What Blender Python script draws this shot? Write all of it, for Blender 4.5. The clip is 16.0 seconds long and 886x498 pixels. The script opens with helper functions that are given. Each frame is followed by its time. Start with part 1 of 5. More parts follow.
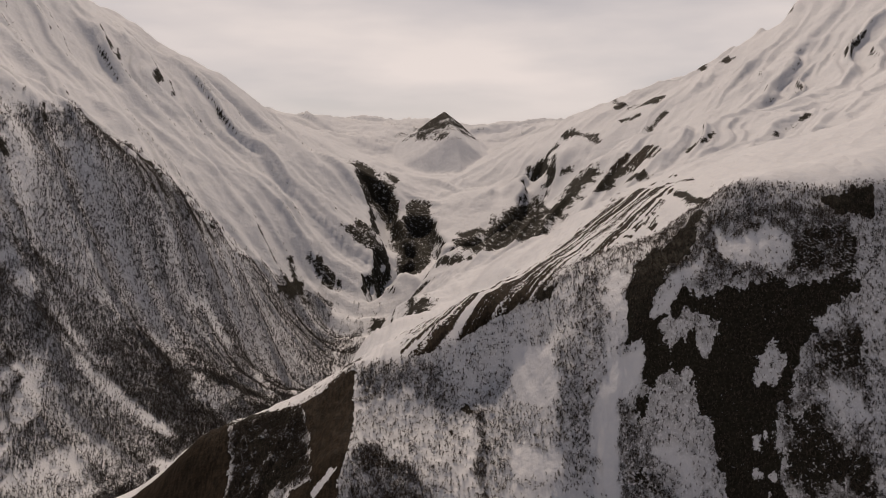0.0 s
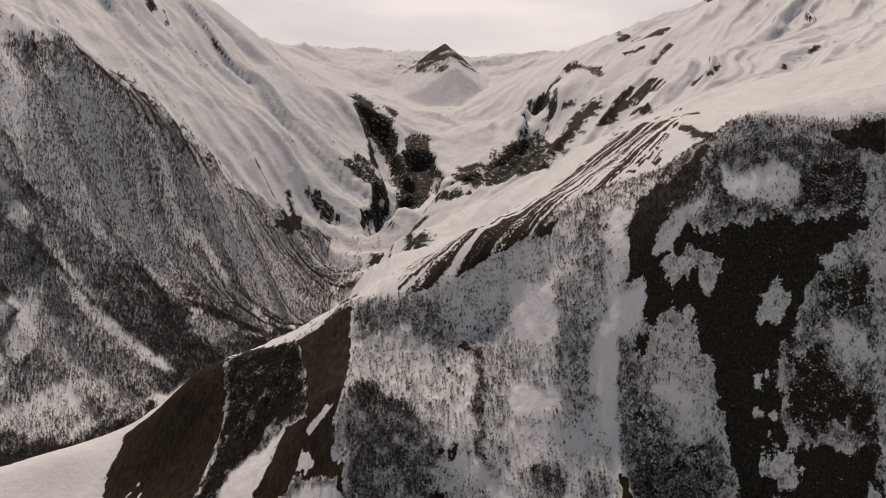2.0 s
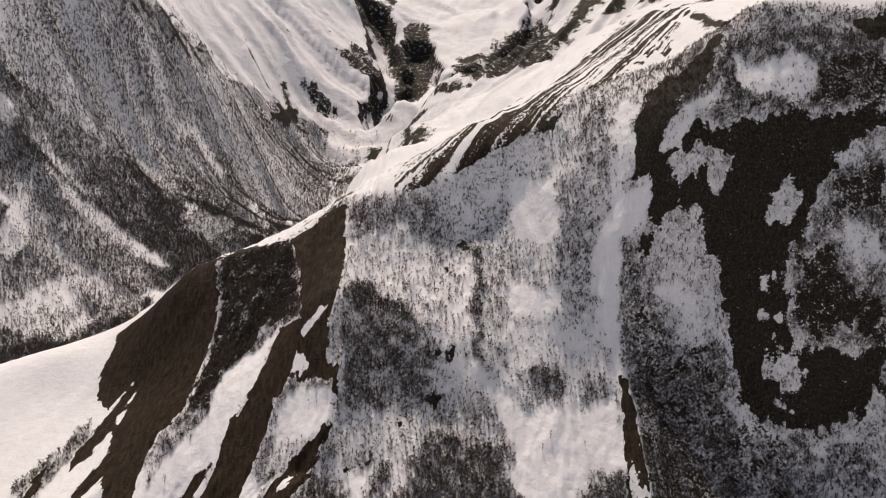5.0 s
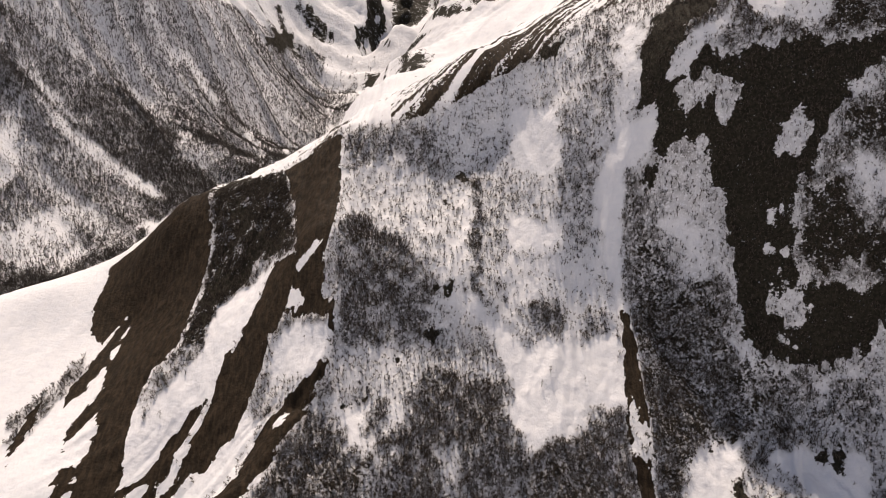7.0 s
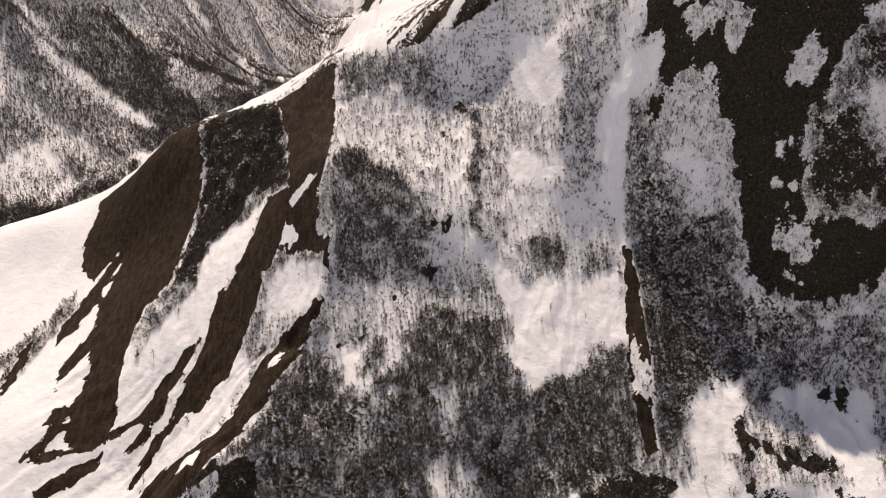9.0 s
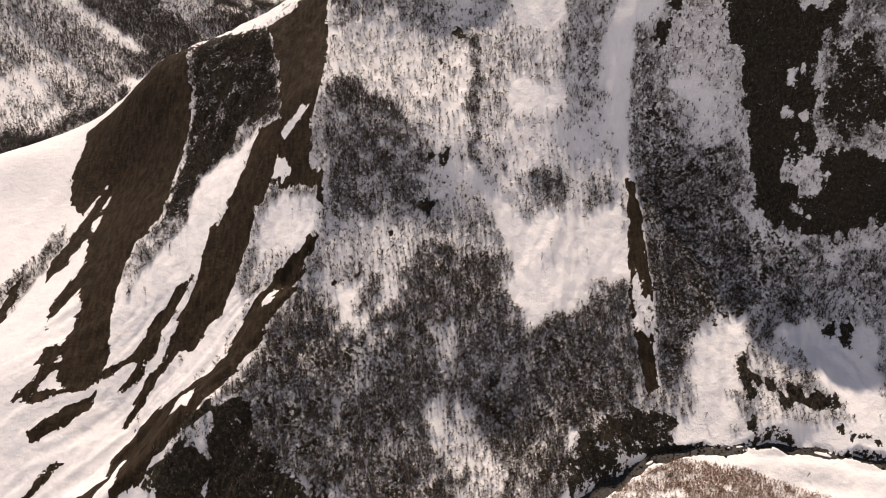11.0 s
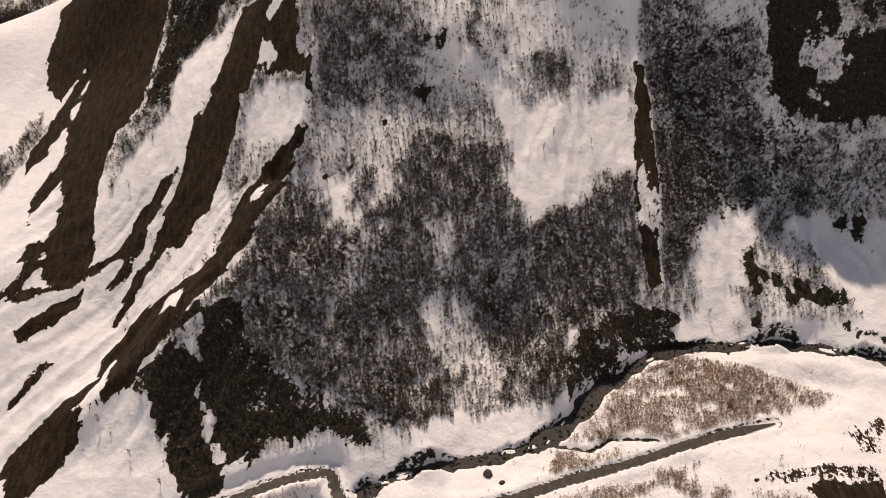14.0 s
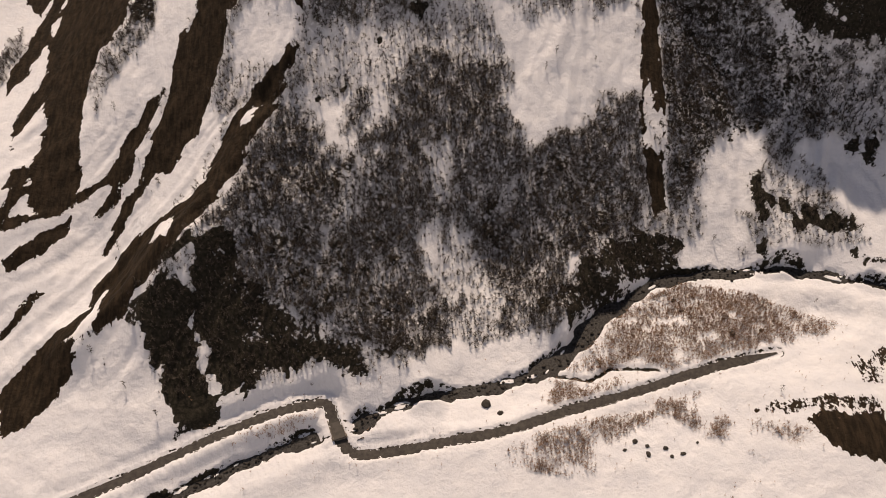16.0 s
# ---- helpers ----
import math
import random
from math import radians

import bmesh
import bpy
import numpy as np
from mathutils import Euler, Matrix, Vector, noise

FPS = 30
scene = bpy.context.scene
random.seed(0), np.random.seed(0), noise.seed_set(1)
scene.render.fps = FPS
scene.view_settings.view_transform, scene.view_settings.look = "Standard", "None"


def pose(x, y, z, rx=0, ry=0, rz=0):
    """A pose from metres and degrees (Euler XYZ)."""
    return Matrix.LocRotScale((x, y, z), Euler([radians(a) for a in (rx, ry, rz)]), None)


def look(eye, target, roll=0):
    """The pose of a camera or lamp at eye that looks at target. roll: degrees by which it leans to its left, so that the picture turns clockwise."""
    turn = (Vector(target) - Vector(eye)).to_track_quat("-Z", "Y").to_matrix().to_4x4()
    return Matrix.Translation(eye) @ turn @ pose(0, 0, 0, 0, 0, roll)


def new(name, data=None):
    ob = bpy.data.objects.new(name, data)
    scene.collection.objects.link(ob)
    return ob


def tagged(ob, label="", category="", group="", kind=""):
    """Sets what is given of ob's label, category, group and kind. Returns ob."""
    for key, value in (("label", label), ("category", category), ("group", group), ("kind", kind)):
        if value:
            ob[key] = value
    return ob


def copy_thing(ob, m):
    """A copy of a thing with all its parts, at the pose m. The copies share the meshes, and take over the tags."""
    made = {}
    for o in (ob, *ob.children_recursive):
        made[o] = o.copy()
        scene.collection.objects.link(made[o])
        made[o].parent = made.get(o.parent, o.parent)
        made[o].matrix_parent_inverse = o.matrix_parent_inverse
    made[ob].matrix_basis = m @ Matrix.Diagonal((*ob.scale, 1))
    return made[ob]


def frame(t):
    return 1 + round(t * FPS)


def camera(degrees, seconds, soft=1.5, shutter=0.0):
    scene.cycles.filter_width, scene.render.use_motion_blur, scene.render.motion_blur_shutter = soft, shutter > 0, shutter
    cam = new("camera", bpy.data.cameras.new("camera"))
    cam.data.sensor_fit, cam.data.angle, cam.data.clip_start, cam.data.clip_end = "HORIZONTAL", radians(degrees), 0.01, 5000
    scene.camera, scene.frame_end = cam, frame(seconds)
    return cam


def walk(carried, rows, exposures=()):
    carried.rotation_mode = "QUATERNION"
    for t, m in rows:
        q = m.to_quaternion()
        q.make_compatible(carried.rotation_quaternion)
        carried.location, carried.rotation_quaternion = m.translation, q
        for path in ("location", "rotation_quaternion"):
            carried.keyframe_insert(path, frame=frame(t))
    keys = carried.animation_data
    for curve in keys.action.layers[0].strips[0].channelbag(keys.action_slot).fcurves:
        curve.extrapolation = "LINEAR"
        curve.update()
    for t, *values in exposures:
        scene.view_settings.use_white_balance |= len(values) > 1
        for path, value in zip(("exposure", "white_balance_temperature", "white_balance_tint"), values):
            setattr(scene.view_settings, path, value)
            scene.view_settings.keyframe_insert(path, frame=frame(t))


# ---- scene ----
cam = camera(54.0, 16.0, soft=0.9)
EYE = 400.0
# seconds, x, y, z from the first eye, yaw, pitch, roll
ROWS = [
    (0.0, 0, 0, 0, 0.001, -6, 0.074),
    (0.5, 0.3, 3.8, -0.44, -0.015, -7.056, 0.052),
    (1.0, 0.6, 7.6, -0.87, 0.004, -8.128, -0.002),
    (1.5, 0.89, 11.4, -1.3, 0.005, -9.204, -0.089),
    (2.0, 1.18, 15.2, -1.73, 0.019, -10.293, -0.164),
    (2.5, 1.47, 19, -2.15, 0.03, -11.374, -0.195),
    (3.0, 1.75, 22.8, -2.56, 0.046, -12.474, -0.22),
    (3.5, 2.02, 26.6, -2.97, 0.046, -13.66, -0.233),
    (4.0, 2.29, 30.4, -3.36, 0.064, -14.865, -0.25),
    (4.5, 2.55, 34.3, -3.74, 0.061, -16.071, -0.249),
    (5.0, 2.8, 38.1, -4.11, 0.056, -17.28, -0.272),
    (7.5, 3.97, 57.6, -5.72, 0.01, -23.286, -0.238),
    (8.0, 4.22, 61.5, -6, -0.007, -24.501, -0.222),
    (8.5, 4.49, 65.5, -6.28, -0.032, -25.699, -0.181),
    (9.0, 4.77, 69.4, -6.54, -0.057, -26.906, -0.148),
    (11.5, 6.4, 89.4, -7.65, -0.146, -33.377, -0.006),
    (12.0, 6.75, 93.5, -7.84, -0.151, -34.803, 0.009),
    (12.5, 7.11, 97.5, -8.02, -0.163, -36.247, 0.041),
    (13.0, 7.47, 101.6, -8.2, -0.181, -37.701, 0.076),
    (13.5, 7.83, 105.7, -8.37, -0.181, -39.165, 0.099),
    (14.0, 8.19, 109.7, -8.54, -0.181, -40.638, 0.116),
    (14.5, 8.55, 113.8, -8.71, -0.201, -42.119, 0.153),
    (15.0, 8.91, 117.9, -8.88, -0.221, -43.692, 0.197),
    (15.5, 9.28, 122, -9.05, -0.224, -45.284, 0.215),
    (16.0, 9.64, 126, -9.22, -0.214, -46.875, 0.215),
]
walk(cam, [(t, pose(x, y, EYE + z, 90 + pitch, roll, yaw)) for t, x, y, z, yaw, pitch, roll in ROWS],
     exposures=[(0, -1.02, 6750, 16), (2, -0.84, 6650, 15), (3.5, -0.6, 6550, 15), (5, -0.22, 6500, 15), (9, 0.06, 6750, 16.5), (12.5, -0.06, 6900, 18), (16, -0.4, 7150, 18.5)])

# sky and sun
SUN_UP, SUN_SIDE = 50.5, -9.0
world = bpy.data.worlds.new("world")
scene.world = world
world.use_nodes = True
sky = world.node_tree.nodes.new("ShaderNodeTexSky")
sky.sky_type, sky.sun_disc = "NISHITA", False
sky.sun_elevation, sky.sun_rotation = radians(SUN_UP), radians(SUN_SIDE)
sky.altitude, sky.dust_density = 2200, 2.0
# a veil of thin bright cloud over the sky
wn, wl = world.node_tree.nodes, world.node_tree.links
heading = wn.new("ShaderNodeTexCoord").outputs["Generated"]
stretch = wn.new("ShaderNodeMapping")
stretch.inputs[3].default_value = (2.0, 2.0, 9.0)
wl.new(heading, stretch.inputs[0])
cloud = wn.new("ShaderNodeTexNoise")
cloud.inputs["Scale"].default_value, cloud.inputs["Detail"].default_value = 1.6, 6
wl.new(stretch.outputs[0], cloud.inputs["Vector"])
veil = wn.new("ShaderNodeMapRange")
veil.inputs[1].default_value, veil.inputs[2].default_value, veil.inputs[3].default_value, veil.inputs[4].default_value = 0.35, 0.65, 0.66, 1.0
wl.new(cloud.outputs[0], veil.inputs[0])
split = wn.new("ShaderNodeSeparateXYZ")
wl.new(heading, split.inputs[0])
haze = wn.new("ShaderNodeMapRange")
haze.interpolation_type = "SMOOTHSTEP"
haze.inputs[1].default_value, haze.inputs[2].default_value, haze.inputs[3].default_value, haze.inputs[4].default_value = 0.10, 0.38, 1.0, 0.08
wl.new(split.outputs[2], haze.inputs[0])
thick = wn.new("ShaderNodeMath")
thick.operation = "MULTIPLY"
wl.new(veil.outputs[0], thick.inputs[0])
wl.new(haze.outputs[0], thick.inputs[1])
sky_mix = wn.new("ShaderNodeMix")
sky_mix.data_type = "RGBA"
sky_mix.inputs[7].default_value = (23.5, 22.0, 20.8, 1)
wl.new(thick.outputs[0], sky_mix.inputs[0])
wl.new(sky.outputs[0], sky_mix.inputs[6])
wl.new(sky_mix.outputs[2], wn["Background"].inputs[0])
world.node_tree.nodes["Background"].inputs[1].default_value = 0.066
sun = new("sun", bpy.data.lights.new("sun", "SUN"))
sun.data.energy, sun.data.angle, sun.data.color = 5.0, radians(0.6), (1.0, 0.86, 0.70)
sun.matrix_world = look((400 * math.sin(radians(SUN_SIDE)), 400 * math.cos(radians(SUN_SIDE)), 400 * math.tan(radians(SUN_UP))), (0, 0, 0))


def shader(name, rough=0.8):
    m = bpy.data.materials.new(name)
    m.use_nodes = True
    b = m.node_tree.nodes["Principled BSDF"]
    b.inputs["Roughness"].default_value = rough
    b.inputs["Specular IOR Level"].default_value = 0.06
    return m, m.node_tree.nodes, m.node_tree.links, b


def put(n, l, kind, *links, **values):
    """A node with its inputs set by place: a value, or the socket that feeds it."""
    node = n.new(kind)
    for key, value in values.items():
        setattr(node, key, value)
    for i, v in enumerate(links):
        if v is None:
            continue
        if isinstance(v, bpy.types.NodeSocket):
            l.new(v, node.inputs[i])
        else:
            node.inputs[i].default_value = v
    return node


def maths(n, l, op, a, b=None, c=None):
    return put(n, l, "ShaderNodeMath", a, b, c, operation=op).outputs[0]


def grain(n, l, place, scale, detail=4.0, stretch=None):
    """Noise at a real size: scale is how many features to the metre."""
    if stretch:
        place = put(n, l, "ShaderNodeMapping", place, None, None, stretch).outputs[0]
    return put(n, l, "ShaderNodeTexNoise", place, None, scale, detail, 0.6).outputs[0]


def blend(n, l, f, a, b):
    node = n.new("ShaderNodeMix")
    node.data_type = "RGBA"
    for i, v in ((0, f), (6, a), (7, b)):
        if isinstance(v, bpy.types.NodeSocket):
            l.new(v, node.inputs[i])
        else:
            node.inputs[i].default_value = v
    return node.outputs[2]


def step(n, l, v, low, high):
    node = put(n, l, "ShaderNodeMapRange", v, low, high, interpolation_type="SMOOTHSTEP")
    return node.outputs[0]


def ground_material():
    """Snow over brown earth, dark rock and wood litter, laid out by the cover of the ground. The rock colour also
    paints shade.
    """
    m, n, l, b = shader("snowy_ground", 0.75)
    place = n.new("ShaderNodeNewGeometry").outputs["Position"]
    cover = n.new("ShaderNodeAttribute")
    cover.attribute_name = "cover"
    part = n.new("ShaderNodeSeparateColor")
    l.new(cover.outputs["Color"], part.inputs[0])
    coarse = grain(n, l, place, 0.11, 6)
    fine = grain(n, l, place, 0.55, 5)
    streak = grain(n, l, place, 1.0, 5, (0.5, 0.12, 0.14))
    ragged = maths(n, l, "ADD", maths(n, l, "MULTIPLY", streak, 0.5), maths(n, l, "MULTIPLY", fine, 0.5))
    ragged = maths(n, l, "MULTIPLY", maths(n, l, "SUBTRACT", ragged, 0.5), 2.2)
    torn = maths(n, l, "MULTIPLY", maths(n, l, "SUBTRACT", maths(n, l, "ADD", maths(n, l, "MULTIPLY", fine, 0.5), maths(n, l, "MULTIPLY", coarse, 0.5)), 0.5), 2.3)
    earth = step(n, l, maths(n, l, "ADD", part.outputs[0], ragged), 0.47, 0.55)
    rock = step(n, l, maths(n, l, "ADD", part.outputs[1], torn), 0.46, 0.58)
    litter = maths(n, l, "MULTIPLY", part.outputs[2], step(n, l, maths(n, l, "ADD", fine, maths(n, l, "MULTIPLY", streak, 0.4)), 0.53, 0.72))
    snow = blend(n, l, coarse, (0.66, 0.68, 0.72, 1), (0.84, 0.83, 0.82, 1))
    snow = blend(n, l, maths(n, l, "MULTIPLY", litter, 0.8), snow, (0.085, 0.074, 0.064, 1))
    soil = blend(n, l, step(n, l, streak, 0.35, 0.7), (0.016, 0.0118, 0.0074, 1), (0.040, 0.028, 0.0175, 1))
    stone_and_shade = blend(n, l, step(n, l, fine, 0.35, 0.75), (0.016, 0.0145, 0.010, 1), (0.044, 0.038, 0.028, 1))
    colour = blend(n, l, rock, blend(n, l, earth, snow, soil), stone_and_shade)
    l.new(colour, b.inputs["Base Color"])
    bare = maths(n, l, "MAXIMUM", earth, rock)
    up = maths(n, l, "ADD", maths(n, l, "MULTIPLY", fine, maths(n, l, "MULTIPLY_ADD", bare, 0.5, 0.35)), maths(n, l, "MULTIPLY", bare, -0.45))
    up = maths(n, l, "ADD", up, maths(n, l, "MULTIPLY", streak, 0.45))
    up = maths(n, l, "ADD", up, maths(n, l, "MULTIPLY", grain(n, l, place, 0.2, 5), 1.3))
    broad = maths(n, l, "MULTIPLY", grain(n, l, place, 0.045, 8), maths(n, l, "MULTIPLY", cover.outputs["Alpha"], 6.0))
    up = maths(n, l, "ADD", up, broad)
    bump = n.new("ShaderNodeBump")
    bump.inputs["Strength"].default_value, bump.inputs["Distance"].default_value = 0.7, 1.0
    l.new(up, bump.inputs["Height"])
    l.new(bump.outputs[0], b.inputs["Normal"])
    return m


def speckled(name, dark, light, scale, rough=0.85, bump=0.0):
    m, n, l, b = shader(name, rough)
    place = n.new("ShaderNodeNewGeometry").outputs["Position"]
    g = grain(n, l, place, scale, 6)
    own = n.new("ShaderNodeNewGeometry").outputs["Random Per Island"]
    mixed = maths(n, l, "ADD", maths(n, l, "MULTIPLY", g, 0.7), maths(n, l, "MULTIPLY", own, 0.3))
    l.new(blend(n, l, step(n, l, mixed, 0.3, 0.72), (*dark, 1), (*light, 1)), b.inputs["Base Color"])
    if bump:
        node = n.new("ShaderNodeBump")
        node.inputs["Distance"].default_value = bump
        l.new(g, node.inputs["Height"])
        l.new(node.outputs[0], b.inputs["Normal"])
    return m


GROUND = ground_material()
BARK = speckled("bark", (0.055, 0.049, 0.044), (0.16, 0.145, 0.13), 0.05)
TWIG = speckled("twigs", (0.032, 0.026, 0.021), (0.13, 0.107, 0.087), 0.45)
SCRUB = speckled("scrub_twigs", (0.18, 0.11, 0.072), (0.44, 0.30, 0.21), 0.4)
GRAVEL = speckled("river_gravel", (0.018, 0.017, 0.016), (0.075, 0.071, 0.066), 0.9, 0.5, 0.4)
STONE = speckled("boulder_stone", (0.018, 0.016, 0.014), (0.065, 0.058, 0.05), 0.6, 0.85, 0.3)
ASPHALT = speckled("wet_road", (0.035, 0.032, 0.029), (0.085, 0.077, 0.068), 0.5, 0.6, 0.05)
CONCRETE = speckled("concrete", (0.08, 0.068, 0.055), (0.20, 0.175, 0.145), 0.7, 0.85, 0.05)
ICE = speckled("river_ice", (0.55, 0.56, 0.57), (0.8, 0.8, 0.8), 0.5, 0.5, 0.1)

# the valley's crest lines, faces and streams: x, y, z in metres
CREST = [(-79, 690, 222), (-50, 690, 235), (-16, 700, 247), (33, 715, 268), (83, 735, 291), (131, 760, 318), (174, 750, 331), (220, 735, 361),
    (236, 705, 378), (289, 690, 377), (340, 670, 382)]
RIM = [(-79, 690, 222), (-117, 680, 204), (-172, 670, 190), (-194, 660, 178), (-223, 655, 148), (-244, 650, 131), (-286, 640, 124), (-325, 630, 117),
    (-406, 620, 98)]
FACE_LEFT = [(-80, 575, 191), (-120, 582, 160), (-153, 548, 136), (-137, 462, 97), (-207, 612, 129), (-157, 423, 74), (-110, 402, 97),
    (-213, 598, 118), (-282, 605, 111), (-216, 440, 93)]
FACE_MID = [(-31, 625, 200), (5, 556, 164), (1, 535, 141), (18, 660, 203), (-58, 527, 160), (-47, 480, 127), (-36, 452, 114), (70, 515, 125),
    (45, 469, 104), (37, 422, 66), (116, 482, 94), (124, 562, 143), (46, 690, 234), (94, 650, 233)]
FACE_RIGHT = [(131, 635, 249), (159, 590, 186), (221, 533, 143), (240, 520, 125), (169, 488, 96), (238, 480, 90), (232, 592, 259), (166, 640, 302),
    (218, 665, 336), (255, 645, 333), (175, 446, 76), (219, 445, 73), (243, 558, 210), (298, 585, 251), (269, 550, 202)]
RIVER = [(250, 405, 60), (195, 417, 59), (159, 420, 58), (129, 419, 57), (107, 409, 56), (85, 391, 55), (66, 369, 54), (39, 357, 53), (13, 351, 52),
    (-12, 345, 51), (-27, 339, 50), (-47, 333, 48), (-74, 323, 46), (-101, 309, 44)]
BANK = [(229, 420, 68), (189, 423, 68), (128, 419, 66), (96, 410, 68), (72, 387, 66), (39, 362, 60), (3, 353, 60), (-28, 351, 58), (-48, 350, 56),
    (-87, 338, 54), (-134, 322, 50)]
FLOOR = [(164, 370, 58), (114, 358, 58), (63, 337, 56), (13, 327, 54), (149, 391, 60), (199, 378, 60), (107, 380, 58), (184, 333, 62),
    (122, 320, 56), (-160, 240, 42), (60, 240, 40), (250, 240, 46), (-120, 100, 44), (0, 60, 42), (150, 100, 44), (-300, 330, 40), (-420, 430, 42)]
TERRACE = [(-78, 900, 213), (-55, 1100, 211), (-8, 1350, 227), (51, 1500, 238), (179, 1700, 247), (63, 1000, 254), (163, 1200, 293), (14, 1000, 235),
    (-9, 850, 238)]
GORGE = [(-170, 900, 60), (-190, 1100, 20), (-130, 1400, 40), (-40, 1700, 80), (60, 1900, 110), (-77, 2000, 121), (-187, 1800, 9), (-264, 1550, -36),
    (280, 2600, 281), (-260, 850, 40), (-380, 780, 42), (-520, 700, 45)]
LEFT_FOOT = [(-304, 1500, 3), (-343, 1200, 74), (-428, 1050, 107), (-462, 930, 96), (-520, 850, 93)]
LEFT_SPUR = [(-747, 1250, 527), (-670, 1330, 483), (-635, 1380, 439), (-586, 1410, 422), (-530, 1440, 395), (-490, 1500, 346), (-449, 1570, 277),
    (-416, 1700, 193), (-369, 1850, 127), (-305, 1900, 57), (-243, 1850, -2)]
LEFT_FACE = [(-431, 1300, 150), (-367, 1500, 83), (-313, 1700, 49), (-556, 1200, 291), (-519, 1150, 229)]
LEFT_SNOW = [(-439, 2150, 274), (-246, 2300, 220), (-242, 2600, 349), (-141, 2300, 190), (-118, 2150, 90), (-523, 2100, 331), (-688, 2000, 463),
    (-833, 1900, 545), (-328, 2050, 132), (-644, 2300, 443)]
LEFT_TOP = [(-1572, 2500, 1301), (-1299, 2600, 1054), (-1246, 2700, 1007), (-1167, 2800, 944), (-1078, 2850, 878), (-881, 2850, 745), (-719, 2850, 670), (-593, 2850, 573), (-448, 2850, 463), (-297, 2800, 377), (-192, 2600, 281)]
PEAK = [(7, 3800, 515), (-94, 3750, 452), (102, 3780, 462), (-137, 3300, 356), (200, 3600, 421), (284, 3000, 321), (-44, 2800, 290),
    (116, 2700, 277), (203, 2700, 277), (26, 2500, 204), (137, 2450, 200), (-177, 2900, 343), (-104, 2500, 204), (-54, 3500, 376)]
FAR_RANGE = [(-1068, 4700, 693), (-858, 4700, 633), (-603, 4600, 617), (-388, 4500, 583), (-185, 4500, 592), (169, 4700, 539), (351, 4700, 557), (562, 4700, 588),
    (-592, 4100, 509), (-320, 3700, 426), (287, 4200, 486), (454, 4000, 468)]
RIGHT_TOP = [(454, 3600, 525), (559, 3400, 590), (649, 3200, 607), (748, 3100, 626), (894, 3000, 689), (1008, 2950, 773), (1135, 2900, 871),
    (1314, 2900, 983), (1529, 2800, 1048)]
RIGHT_FACE = [(418, 3000, 476), (308, 2700, 364), (244, 1500, 380), (388, 1900, 424), (510, 1900, 436), (691, 1900, 496), (826, 1800, 548),
    (291, 1300, 374), (375, 1300, 408), (457, 1250, 419), (516, 1150, 429), (553, 1100, 480), (154, 1000, 322), (217, 860, 362), (318, 900, 394),
    (360, 800, 400), (395, 780, 410), (211, 1100, 350), (162, 1500, 292), (587, 1000, 482)]
OUTER = [(-1500, 600, 500), (-1200, 150, 300), (1100, 700, 640), (900, 250, 330), (-900, -500, 300), (900, -500, 300), (0, -600, 250),
    (-2000, 2000, 900), (2000, 2000, 1000), (2400, 4000, 900), (-2400, 4200, 800), (-700, 300, 150), (600, 330, 130), (-2500, -1500, 600),
    (2500, -1500, 600), (0, -2500, 500), (0, -4500, 600), (-4500, 0, 800), (4500, 0, 800), (-3500, -3500, 700), (3500, -3500, 700),
    (4000, 3000, 900), (-4000, 3000, 900)]
# the road, the stream and a ditch in plan: x, y
ROAD = [(167, 370), (141, 363), (102, 351), (68, 341), (38, 331), (8, 326), (-17, 324), (-30, 324), (-36, 329), (-40, 338), (-44, 347), (-51, 346),
    (-68, 341), (-89, 332), (-110, 322), (-132, 311), (-161, 297)]
STREAM = [(250, 405), (195, 417), (159, 420), (129, 419), (107, 409), (85, 391), (66, 369), (39, 357), (13, 351), (-12, 345), (-27, 339), (-47, 333),
    (-74, 323), (-101, 309), (-126, 298), (-145, 290)]
DITCH = [(62, 360), (78, 357), (88, 364), (107, 361), (116, 357)]
# leafless scrub on the valley floor: how thick, outline in plan
SHRUBS = [(0.8, [(97.8, 403.7), (111.6, 414), (164.4, 410.7), (190.3, 409), (220.1, 399.2), (223.3, 391.2), (189.5, 380.5), (175.4, 377.7), (146.3, 369), (118.2, 360.7), (93.4, 367), (82.4, 363), (69.3, 363.7), (85.2, 385)]),
    (0.8, [(63.2, 355.6), (89.3, 356.1), (114.2, 352.5), (88.1, 348.2), (54.1, 342.4)]),
    (0.85, [(37.6, 320.1), (57.9, 328.5), (78.5, 334.3), (115.5, 345.2), (123.5, 346.6), (122.4, 335.7), (135.4, 331.8), (131.5, 324.9), (109.1, 336.9), (74.7, 322.3), (73.4, 309.6), (49, 305.4)]),
    (0.4, [(145.8, 334), (168.3, 327.2), (160, 322.8), (146.3, 326.1)]),
    (0.45, [(-68.4, 338), (-48.4, 342.8), (-44.4, 337.3), (-62.9, 331.3), (-87.4, 326.3)]),
    (0.5, [(-40.5, 338.6), (-34.9, 340.9), (-33.9, 334), (-38.2, 332.8)])]
# canyons: depth, half width, bends
CANYONS = [(60, 60, [(-150, 2050), (-115, 2250), (-160, 2500), (-215, 2720)]), (45, 55, [(-100, 2120), (-40, 2330), (-70, 2560)]), (50, 60, [(20, 2230), (120, 2330), (230, 2480), (300, 2700), (310, 3000)])]


